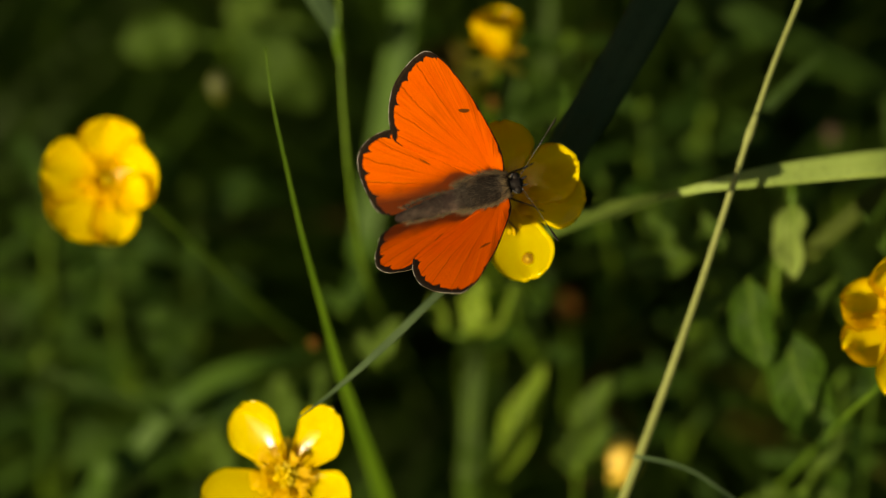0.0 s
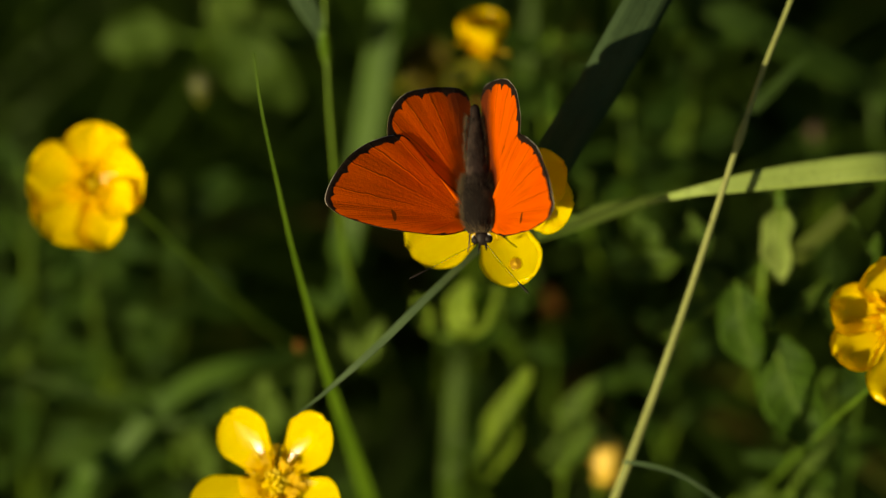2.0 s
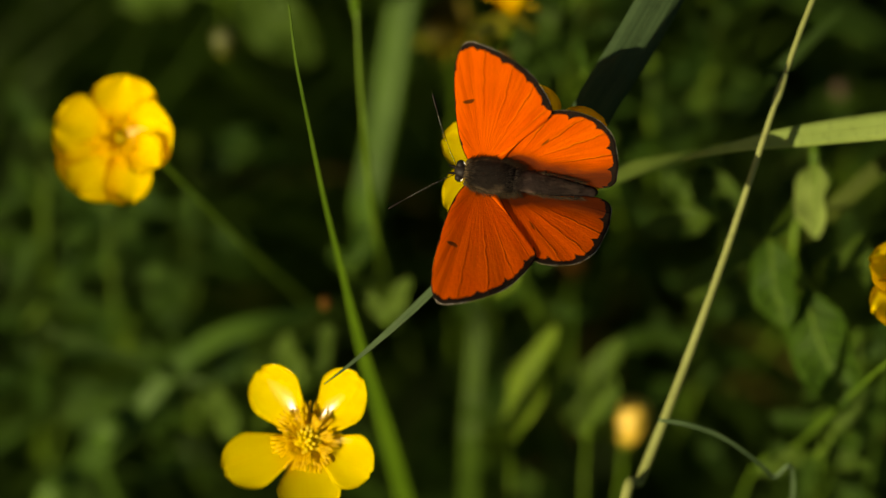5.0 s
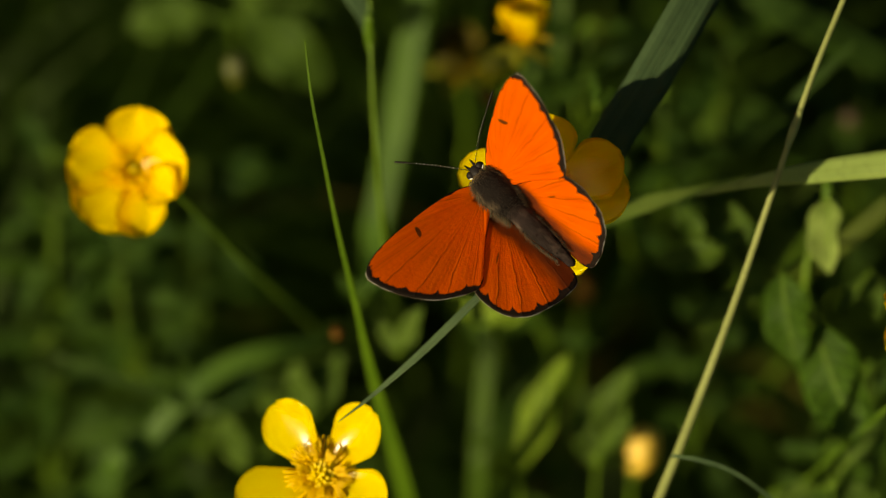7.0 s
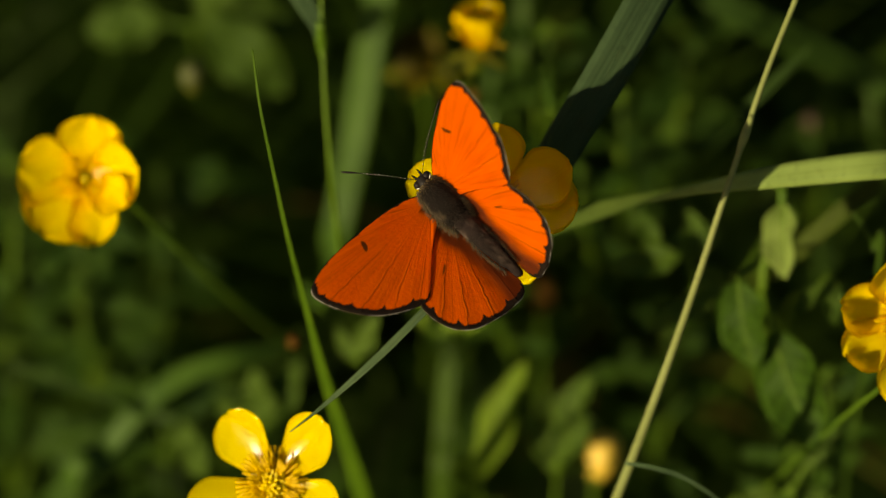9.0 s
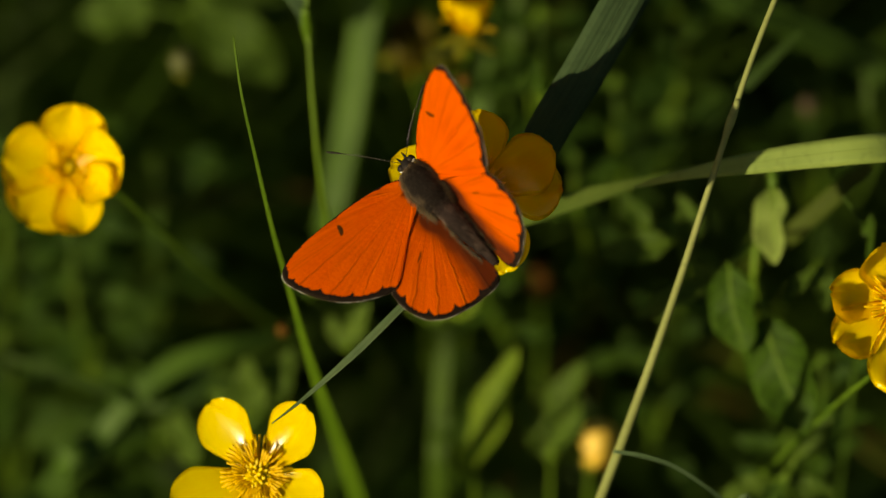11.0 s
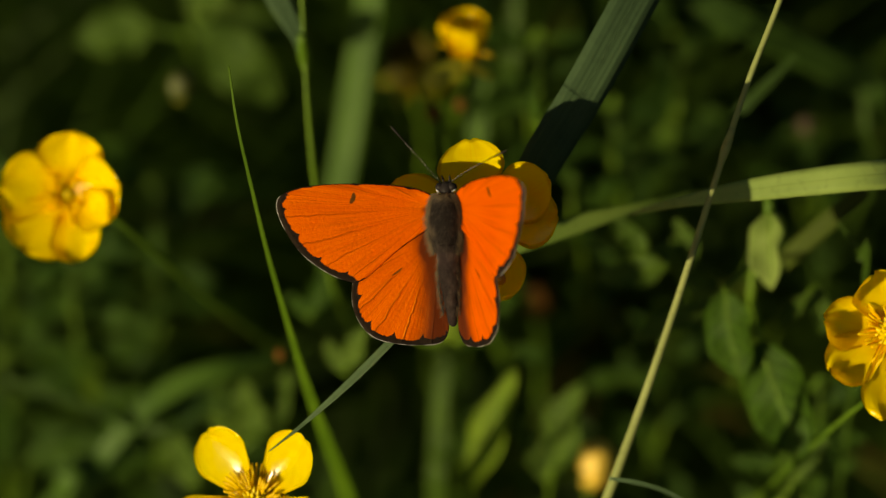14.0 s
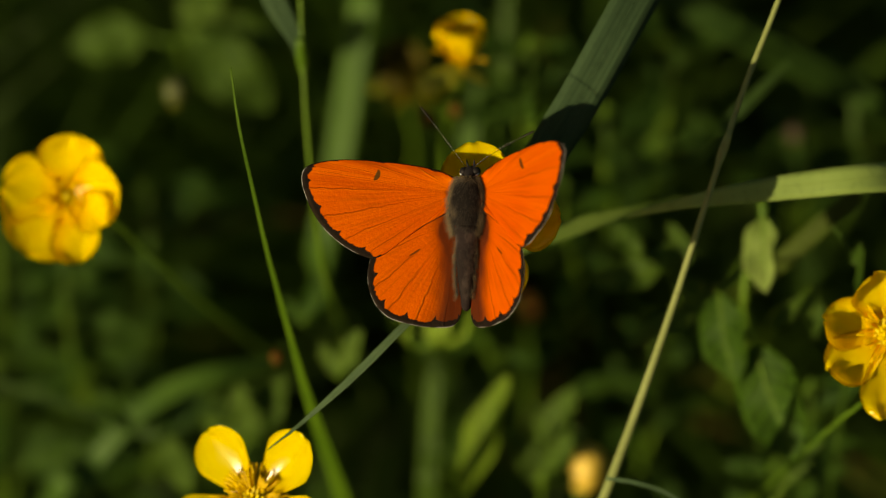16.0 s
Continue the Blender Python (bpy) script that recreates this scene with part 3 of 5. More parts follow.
def buttercup(head, facing, petals, stem, label, material=PETAL, size=1.0, stamens=34, stem_width=1.3, root=(0, 0), spin=0.0, seed=1, open_stamens=0.9, drop=None, ruffle=0.0, heart=1.0, claw=0.34, notch=0.015, stamen=2.4, hook=0.0):
    """A buttercup: petals (angle, length, width, lift, curl, cup) round the head (a seventh number rolls one on its axis), in millimetres, on a stem to the ground."""
    foot = grounded(stem[-1], *root)
    ob = thing("buttercup", foot, label, "flower", "buttercups")
    turn = frame_from((1, 0, 0), facing)
    middle = Matrix.Translation(at(head) - foot) @ turn @ pose(0, 0, 0, 0, 0, spin)
    rng = random.Random(seed)
    for k, (angle, length, width, lift, curl, cup, *roll) in enumerate(petals):
        bm = petal_mesh(length * size / 1000, width * size / 1000, curl, cup, seed * 7 + k, ruffle, claw, notch, hook)
        m = middle @ pose(0, 0, 0, 0, 0, angle) @ pose(0.0009 * size, 0, 0.0002 * (k % 2), 0, -lift, 0) @ pose(0, 0, 0, *roll)
        bmesh.ops.transform(bm, matrix=m, verts=bm.verts)
        petal = part("petal", bm, material, ob)
        if drop and drop[0] == k:
            u, v = drop[1:]
            q = Vector((length * u, width / 2 * v, curl * length * u ** 2.2 + cup * width / 2 * v * v * (0.4 + 0.6 * u) + 0.12)) * size / 1000
            slope = -math.degrees(math.atan(2.2 * curl * u ** 1.2))
            for name, rad, high, mat in (("blemish", 0.00085, 0.10, DEW), ("blemish_eye", 0.00032, 0.9, BLISTER)):
                bm = bmesh.new()
                bmesh.ops.create_uvsphere(bm, u_segments=16, v_segments=8, radius=rad * size, matrix=m @ Matrix.Translation(q) @ pose(0, 0, 0, 0, slope, 0) @ Matrix.Diagonal((1, 1, high, 1)))
                part(name, bm, mat, petal, "round brown blemish on the petal")
    for k in range(5):
        bm = leaf_mesh(0.0045 * size, 0.0024 * size, -0.3, 0.2, 0, 0, 0.4, k)
        bmesh.ops.transform(bm, matrix=middle @ pose(0, 0, -0.0006, 0, 8, 36 + 72 * k) @ pose(0.0006, 0, 0), verts=bm.verts)
        part("sepal", bm, SEPAL, ob)
    me = stamen_mesh("stamen", stamen / 1000 * size, 0.00029 * size)
    for k in range(stamens):
        ring = (k % 3) / 2
        a = k * 137.5
        st = new("stamen", me)
        st.parent = ob
        st.matrix_local = middle @ pose(0, 0, 0, 0, 0, a) @ pose((0.0010 + 0.0007 * ring) * size, 0, 0.0003, 0, (8 + 34 * ring * open_stamens + rng.uniform(-8, 8)), 0)
    bm = bmesh.new()
    bmesh.ops.create_uvsphere(bm, u_segments=14, v_segments=8, radius=0.00115 * size * heart, matrix=middle @ Matrix.Translation((0, 0, 0.0006 * size)))
    for k in range(40):
        rise = 1 - (k + 0.5) / 40 * 0.95
        way = Vector((math.sqrt(1 - rise * rise) * math.cos(k * 2.4), math.sqrt(1 - rise * rise) * math.sin(k * 2.4), rise))
        root = Vector((0, 0, 0.0006 * size)) + way * 0.0009 * size * heart
        pts = [middle @ (root + way * (u * size * heart)) for u in (0.0, 0.0003, 0.0007)] + [middle @ (root + way * 0.00095 * size * heart + Vector((0.0001, 0.0001, 0)) * size)]
        tube(bm, pts, [0.00022 * size * heart, 0.00027 * size * heart, 0.00018 * size * heart, 0.00004 * size * heart], 6, 2)
    part("seed_head", bm, CARPEL, ob)
    bm = bmesh.new()
    bmesh.ops.create_uvsphere(bm, u_segments=10, v_segments=6, radius=0.0012 * size * min(1.0, heart + 0.2), matrix=middle @ Matrix.Diagonal((1, 1, 0.6, 1)))
    part("receptacle", bm, STEM, ob)
    neck = middle @ Vector((0, 0, -0.0008))
    pts = [neck, middle @ Vector((0, 0, -0.004))] + [at(p) - foot for p in stem]
    pts += [pts[-1] * 0.5, Vector((0, 0, 0))]
    bm = bmesh.new()
    tube(bm, pts, [stem_width / 1900] + [stem_width / 2300] * 2 + [stem_width / 2000] * (len(pts) - 3), 9, 6)
    part("stem", bm, STEM, ob)
    return ob


# ---- flowers and plants of the plan ----
main_buttercup = buttercup(
    (9.2, 8.5, -2.0), (-0.15, 0.0, 1),
    [(98, 10.5, 8.6, 24, 0.14, 0.25), (25, 11.5, 8.0, 27, 0.16, 0.3), (4, 10.8, 8.8, 24, 0.14, 0.25), (-73, 10.5, 8.2, 12, 0.10, 0.25), (212, 11.6, 8.8, 0, 0.08, 0.2), (164, 10.9, 7.2, -1, 0.08, 0.2)],
    [(9.4, 7.0, -20.0), (9.2, 6.4, -80.0), (7.5, 4.5, -180.0), (4.0, 0.0, -310.0)], "glossy yellow buttercup under the resting butterfly", seed=2, drop=(3, 0.72, 0.1), stamens=44)
left_buttercup = buttercup(
    (-46.1, 11.5, -34.0), (-0.3, -0.08, 1),
    [(84, 9.0, 9.6, 16, 0.12, 0.3), (13, 8.8, 10.2, 26, 0.16, 0.4), (-28, 8.3, 6.6, 30, 0.2, 0.5), (-78, 8.7, 7.4, 6, 0.12, 0.4), (232, 9.2, 10.6, 3, 0.14, 0.25), (168, 8.6, 10.4, 3, 0.14, 0.25)],
    [(-41.0, 8.0, -46.0), (-33.0, -2.0, -72.0), (-26.6, -10.6, -108.0), (-21.5, -17.5, -150.0), (-18.0, -22.0, -240.0)], "yellow buttercup fully open on a thin green stem", WARM_PETAL, seed=4, open_stamens=0.8, stamens=40, size=0.95, ruffle=0.04, heart=0.4, stamen=1.5, stem_width=1.0)
bottom_buttercup = buttercup(
    (-19.3, -27.4, -7.0), (-0.25, 0.05, 1),
    [(46, 10.6, 7.6, 17, 0.18, 0.34, -17), (125, 9.9, 7.8, -12, 0.16, 0.28, -22), (201, 10.8, 7.6, 4, 0.05, 0.12), (-26, 9.2, 7.4, 18, 0.15, 0.25), (-90, 9.6, 8.2, 15, 0.15, 0.25)],
    [(-18.0, -32.6, -22.0), (-19.1, -44.8, -60.0)], "shiny yellow buttercup with spread petals and loose stamens", seed=6, stamens=84, open_stamens=1.15, claw=0.2, notch=0.02, stamen=2.4, heart=1.2)
right_buttercup = buttercup(
    (60.9, -6.2, -8.0), (-0.35, 0.0, 1),
    [(104, 8.0, 7.6, 14, 0.10, 0.5), (164, 8.4, 7.2, 6, 0.08, 0.4), (208, 8.8, 7.2, 4, 0.08, 0.4), (-97, 10.4, 7.4, 4, 0.1, 0.4), (18, 8.0, 7.2, 24, 0.2, 0.5)],
    [(59.5, -14.2, -18.0), (55.3, -20.0, -32.0), (47.8, -31.0, -60.0), (41.1, -42.7, -90.0)], "warm yellow buttercup with curled petals", WARM_PETAL, seed=9, spin=5, stamens=26, open_stamens=0.6, heart=1.25, ruffle=0.05, hook=0.34, stem_width=0.7)
back_buttercup = buttercup(
    (6.6, 30.4, -64.0), (0.45, 0.7, 0.42),
    [(a, 6.0, 6.4, 62, 0.06, 0.4) for a in (20, 92, 164, 236, 308)],
    [(6.2, 26.5, -80.0), (3.9, 15.0, -125.0)], "cup-shaped yellow buttercup standing among tall grass", WARM_PETAL, seed=12, stamens=8, heart=0.6)
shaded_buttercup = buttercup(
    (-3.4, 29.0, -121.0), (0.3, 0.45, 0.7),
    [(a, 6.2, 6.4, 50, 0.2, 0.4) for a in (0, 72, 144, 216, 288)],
    [(-1.6, 20.8, -140.0), (-2.1, 10.1, -170.0)], "yellow buttercup in shade among the grass, darkened by its petal colour", SHADED_PETAL, seed=14, stamens=8)

blade_a = grass_blade([(-21.5, 27.6, 3.0), (-20.7, 20.7, 1.0), (-19.3, 12.9, -3.0), (-17.6, 3.5, -10.0), (-15.5, -6.5, -20.0), (-13.7, -15.8, -34.0), (-10.7, -29.1, -58.0), (-8.3, -41.3, -80.0), (-4.3, -58.3, -110.0)],
                      [0.22, 0.36, 0.46, 0.64, 1.0, 1.8, 2.9, 3.3, 3.3], BRIGHT, "slender green grass blade with a fine tip", twist=(20, 10))
crossing_blade = grass_blade([(-17.2, -19.6, 2.0), (-12.9, -16.3, 1.0), (-6.4, -10.6, 0.0), (0.0, -4.3, -2.0), (5.7, 1.0, -6.0), (10.7, 4.7, -12.0), (13.6, 2.9, -22.0)],
                      [0.1, 0.55, 1.15, 1.15, 0.95, 0.85, 0.8], DARK_GRASS, "grey-green grass blade pointing across a buttercup", twist=(30, 10), keel=0.34, face=(-0.3, 0.4, 0.8), root=(0, 170))
level_blade = grass_blade([(28.7, 8.6, -17.6), (31.4, 9.4, -14.6), (35.8, 10.4, -11.6), (41.6, 11.4, -10.6), (50.4, 12.6, -10.1), (60.7, 13.6, -10.6), (72.9, 13.9, -21.6), (85.4, 10.8, -31.6)],
                      [0.4, 0.9, 1.5, 2.6, 3.4, 3.8, 4.2, 4.0], PALE_GRASS, "broad pale green grass blade lying level", twist=(12, 0), keel=0.06)
under_blade = grass_blade([(10.9, 2.7, -25.0), (15.8, 5.0, -26.0), (22.6, 7.4, -28.0), (30.3, 9.4, -31.0), (38.9, 11.1, -36.0), (48.0, 11.0, -46.0)],
                      [0.4, 2.0, 2.3, 1.1, 0.9, 1.4], MID_GRASS, "dull green grass blade running out under a paler one", twist=(20, 10), keel=0.35, root=(10, 170))
straw = grass_stalk([(49.6, 42.1, -2.6), (46.7, 34.2, -3.6), (43.3, 25.5, -4.6), (40.5, 17.2, -5.6), (38.2, 10.0, -6.6), (34.4, -2.1, -8.6), (30.6, -13.5, -11.6), (27.0, -23.7, -14.6), (23.7, -32.9, -18.6), (21.2, -41.5, -23.6)],
                    [0.75, 0.76, 0.78, 0.8, 0.85, 1.0, 1.15, 1.3, 1.4, 1.5], STRAW, "thin straw-coloured grass stalk", nodes=[((40.5, 17.2, -5.6), 1.05)])
tip_blade = grass_blade([(25.5, -24.9, -10.0), (28.9, -25.4, -10.0), (32.9, -26.7, -11.0), (36.7, -29.1, -13.0), (40.6, -32.6, -18.0), (44.1, -38.2, -28.0)],
                      [0.4, 0.6, 0.52, 0.5, 0.55, 0.6], DARK_GRASS, "thin dark green grass tip bending over the stalk", keel=0.4)
broad_blade = grass_blade([(11.9, 4.4, -20.0), (14.6, 10.2, -11.0), (17.6, 16.2, -8.0), (22.4, 23.9, -8.0), (29.0, 35.6, -9.0), (34.0, 44.6, -13.0), (41.6, 58.1, -30.0)],
                      [0.9, 4.6, 5.4, 5.6, 5.7, 5.6, 5.0], BROAD, "broad dark green grass blade, half in shade", twist=(20, 20), keel=0.05, root=(60, 320))
back_stalk = grass_stalk([(-14.7, 40.6, -34.0), (-14.4, 30.7, -36.0), (-14.1, 21.6, -39.0), (-13.4, 10.0, -46.0), (-12.6, 0.0, -62.0), (-12.4, -8.0, -110.0)],
                    [0.55, 0.62, 0.68, 0.8, 0.95, 1.3], STEM, "green grass stalk with a dark node", root=(0, 110), nodes=[((-14.4, 30.1, -36.0), 1.7)])
sheath = grass_blade([(-19.4, 41.0, -39.0), (-17.8, 37.1, -39.0), (-15.2, 32.3, -37.0), (-15.0, 30.0, -36.0)], [3.5, 3.2, 2.0, 0.9], BROAD, "folded leaf sheath wrapping a stalk", rooted=False)

grass_blade([(-8.3, 42.8, -112.0), (-10.5, 29.9, -114.0), (-12.7, 16.9, -116.0), (-15.9, 2.0, -120.0), (-17.5, -3.0, -140.0)], [4.6, 4.8, 4.8, 4.4, 3.6], FRESH, "wide green grass blade standing deep in the meadow", root=(0, 90))
grass_blade([(8.3, 44.0, -128.0), (7.9, 30.2, -130.0), (7.2, 16.8, -132.0), (6.6, 8.0, -150.0)], [2.4, 3.2, 3.4, 3.0], FRESH, "soft green grass blade standing behind buttercups", root=(0, 90))
grass_blade([(13.6, 44.0, -126.0), (13.0, 31.0, -128.0), (12.0, 19.0, -132.0)], [1.6, 2.2, 2.2], GRASS, "narrow green grass blade standing behind buttercups", root=(0, 90))
grass_blade([(-33.1, -19.2, -108.0), (-37.8, -21.8, -102.0), (-46.8, -27.9, -98.0), (-56.7, -36.9, -95.0), (-64.0, -46.0, -100.0)], [1.0, 3.0, 4.2, 4.4, 3.6], FRESH, "wide pale grass blade arching low in the meadow", root=(0, 60), group="arching blades")
grass_blade([(-21.6, -13.1, -98.0), (-24.9, -14.2, -96.0), (-30.7, -15.4, -93.0), (-37.0, -17.7, -92.0), (-42.9, -21.9, -92.0), (-48.7, -28.4, -94.0), (-55.3, -36.1, -100.0)], [0.8, 2.2, 3.2, 3.6, 3.6, 3.4, 3.0], FRESH, "wide grass blade arching across the low meadow", root=(0, 60), group="arching blades")
grass_blade([(-62.6, -16.3, -90.0), (-52.6, -19.7, -90.0), (-42.7, -23.7, -92.0), (-36.0, -27.5, -100.0)], [1.0, 1.4, 1.5, 1.2], GRASS, "thin sloping grass blade low in the meadow", root=(0, 70))
grass_blade([(2.6, -8.0, -115.0), (1.8, -18.2, -118.0), (1.1, -28.1, -122.0), (0.6, -40.2, -128.0)], [1.6, 2.6, 2.8, 2.8], GRASS, "upright wide grass blade low in the meadow")
grass_blade([(36.0, 42.6, -100.0), (46.8, 36.4, -100.0), (55.5, 32.5, -104.0), (65.3, 27.6, -110.0), (74.0, 22.0, -125.0)], [3.4, 4.8, 5.2, 4.6, 3.6], SHADED_GRASS, "broad dark grass blade sloping through deep shade", root=(20, 120))
grass_blade([(53.2, 30.3, -55.0), (48.9, 26.2, -56.0), (44.7, 21.9, -58.0), (42.5, 18.5, -66.0)], [0.6, 1.5, 1.7, 1.3], SHADED_GRASS, "short dull green grass blade behind a straw", root=(0, 160))
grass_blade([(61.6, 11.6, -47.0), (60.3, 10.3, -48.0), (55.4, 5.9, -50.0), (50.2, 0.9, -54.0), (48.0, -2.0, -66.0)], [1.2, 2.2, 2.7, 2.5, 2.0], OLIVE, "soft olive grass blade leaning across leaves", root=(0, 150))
grass_blade([(66.5, 27.0, -110.0), (67.0, 20.0, -112.0), (68.2, 12.0, -116.0)], [0.8, 1.2, 1.3], GRASS, "thin dull stalk-like blade in deep shade", root=(0, 100))

right_herb = leafy_sprig([
    ((41.8, -2.0, -40.0), (43.5, -14.5, -40.0), 7.2, (-0.5, -0.1, 1), 0.22, 0.08),
    ((46.8, -8.9, -42.0), (51.6, -25.2, -40.0), 9.4, (-0.4, -0.1, 1), 0.22, 0.08)],
    [(46.7, 2.0, -52.0), (46.2, -3.9, -54.0), (47.8, -9.0, -62.0), (50.0, -14.0, -110.0)], LEAF, "green herb with oval dull leaves")
curled_herb = leafy_sprig([
    ((51.8, -29.0, -54.0), (56.8, -23.2, -50.0), 3.6, (-0.4, 0.0, 1), 0.2, 0.06), ((50.4, -32.1, -54.0), (56.9, -34.0, -52.0), 3.0, (-0.3, 0.2, 1), 0.3, 0.1), ((48.0, -32.1, -54.0), (41.0, -34.8, -54.0), 3.4, (-0.3, 0.2, 1), 0.3, 0.1)],
    [(50.8, -31.3, -54.0), (51.6, -33.1, -62.0), (56.0, -39.6, -110.0)], FAIR_SUNLIT_LEAF, "low herb with small curled pale leaves", stem_width=0.5)
grey_leaf = leafy_sprig([
    ((49.6, -7.2, -44.0), (53.8, -2.2, -43.0), 2.2, (-0.6, 0.3, 1), 0.4, 0.1), ((54.6, -1.6, -45.0), (55.4, -8.4, -44.0), 3.2, (0.2, 0.2, 1), 0.3, 0.1)],
    [(54.0, -2.0, -46.0), (54.2, -4.0, -60.0), (54.6, -8.0, -110.0)], FAIR_SUNLIT_LEAF, "small bent grey-green leaf beside a buttercup", stem_width=0.5)
round_herb = leafy_sprig([
    ((34.6, 0.7, -52.0), (24.5, -0.6, -52.0), 4.6, (-0.3, 0.3, 1), 0.3, 0.12),
    ((31.8, 2.5, -53.0), (27.3, 7.4, -52.0), 3.4, (-0.3, 0.2, 1), 0.35, 0.1),
    ((40.4, -4.1, -54.0), (29.4, -9.1, -50.0), 3.6, (-0.4, 0.2, 1), 0.3, 0.12),
    ((38.2, 0.9, -56.0), (35.8, 7.3, -55.0), 3.6, (-0.3, 0.2, 1), 0.3, 0.1),
    ((39.0, -0.5, -60.0), (41.3, -6.8, -60.0), 4.4, (0.2, 0.2, 1), 0.3, 0.1)],
    [(35.0, 4.0, -56.0), (36.6, -1.0, -60.0), (38.0, -4.0, -75.0), (39.0, -8.0, -120.0)], FAIR_SUNLIT_LEAF, "green herb with blunt rounded leaves behind a straw", stem_width=0.6)
pale_shoot = leafy_sprig([
    ((47.9, 8.4, -38.0), (47.6, -1.9, -36.0), 5.6, (-0.6, 0.0, 0.8), 0.5, 0.05), ((48.8, 8.6, -40.0), (49.6, 4.9, -39.0), 1.6, (0.2, 0.1, 1), 0.4, 0.1)],
    [(47.9, 11.6, -40.0), (48.0, 8.3, -40.0), (48.6, 6.0, -52.0), (50.0, 0.0, -110.0)], SHOOT, "pale green folded young leaf on a thin shoot", stem_width=1.6)
middle_herb = leafy_sprig([
    ((6.5, -33.0, -86.0), (12.7, -15.0, -78.0), 6.0, (-0.75, -0.2, 0.8), 0.3, 0.06)],
    [(6.7, -33.0, -87.0), (6.9, -37.2, -92.0), (7.2, -47.1, -108.0)], PALE_LEAF, "young pale green leaf in soft light", stem_width=0.6)
# sunlight that comes and goes on this herb is averaged into its leaf colour
shaded_herb = leafy_sprig([
    ((18.5, -30.0, -86.0), (22.0, -17.2, -78.0), 6.8, (-0.6, 0.0, 0.9), 0.25, 0.1),
    ((17.6, -31.8, -88.0), (15.0, -23.4, -88.0), 4.0, (-0.2, 0.2, 1), 0.25, 0.1),
    ((18.9, -31.8, -88.0), (24.9, -29.5, -92.0), 3.6, (-0.1, 0.4, 1), 0.25, 0.1)],
    [(18.3, -30.2, -87.0), (18.1, -36.5, -94.0), (18.0, -47.3, -110.0)], FAIR_SUNLIT_LEAF, "dull green leaves of a low herb in half shade", stem_width=0.6)
corner_herb = leafy_sprig([
    ((-36.8, 37.0, -130.0), (-24.4, 24.8, -130.0), 10.0, (-0.3, 0.1, 1), 0.15, 0.1),
    ((-35.0, 38.0, -132.0), (-21.5, 36.5, -132.0), 5.0, (-0.3, 0.1, 1), 0.2, 0.1),
    ((-37.9, 36.9, -132.0), (-32.5, 46.0, -132.0), 7.0, (-0.3, 0.1, 1), 0.2, 0.1),
    ((-44.5, 37.0, -134.0), (-57.0, 35.3, -136.0), 8.0, (-0.3, 0.1, 1), 0.2, 0.1)],
    [(-38.7, 35.9, -130.0), (-40.4, 34.0, -160.0), (-44.1, 30.0, -260.0)], FAIR_SUNLIT_LEAF, "green lobed leaves deep in the meadow")

grass_blade([(56.5, 7.1, -30.0), (58.2, 4.9, -31.0), (59.5, 2.2, -33.0), (60.4, -2.5, -38.0)], [0.3, 0.7, 0.8, 0.8], GRASS, "thin curved grass blade behind a buttercup")
for spots, words in (
        ([((-10.9, -14.1, -70.0), (-8.0, -8.0, -66.0), 3.4), ((-11.5, -14.6, -72.0), (-13.9, -9.7, -72.0), 2.6)], "small bright green leaves catching the sun"),
        ([((-16.6, -7.0, -84.0), (-13.1, 0.6, -80.0), 3.6), ((-17.2, -7.4, -86.0), (-20.1, -3.7, -86.0), 2.6)], "soft green upright leaves among grass"),
        ([((2.2, -10.4, -72.0), (4.2, -2.2, -68.0), 4.6), ((3.8, -10.6, -74.0), (8.6, -3.4, -70.0), 4.4), ((-1.2, -9.8, -72.0), (-3.4, -4.6, -72.0), 3.0)], "bright green leaves below a buttercup"),
        ([((-25.0, -25.0, -92.0), (-27.0, -16.8, -88.0), 5.0), ((-23.7, -24.5, -92.0), (-20.3, -15.5, -90.0), 4.6), ((-26.4, -26.0, -94.0), (-32.5, -22.0, -90.0), 4.4), ((-34.8, -33.3, -94.0), (-37.6, -24.5, -90.0), 5.0)], "soft bright green leaves behind a buttercup"),
        ([((16.5, 21.1, -50.0), (15.9, 25.4, -48.0), 1.6), ((17.0, 20.9, -50.0), (19.1, 23.9, -50.0), 1.4)], "narrow green leaf tips behind a buttercup"),
        ([((-42.0, -25.1, -96.0), (-44.3, -17.3, -94.0), 3.4), ((-41.4, -25.3, -96.0), (-36.5, -19.2, -96.0), 3.2), ((-42.0, -26.9, -98.0), (-48.6, -23.1, -98.0), 3.0)], "yellowish green leaves low in the grass")):
    foot_at = spots[0][0]
    leafy_sprig([(a, b, w, (-0.45, 0.0, 1), 0.3, 0.08) for a, b, w in spots],
                [foot_at, (foot_at[0] + 0.5, foot_at[1] - 2, foot_at[2] - 15), (foot_at[0] + 1, foot_at[1] - 4, foot_at[2] - 70)], PALE_LEAF if "below" in words else FAIR_SUNLIT_LEAF if "bright" in words else LEAF, words, stem_width=0.5)


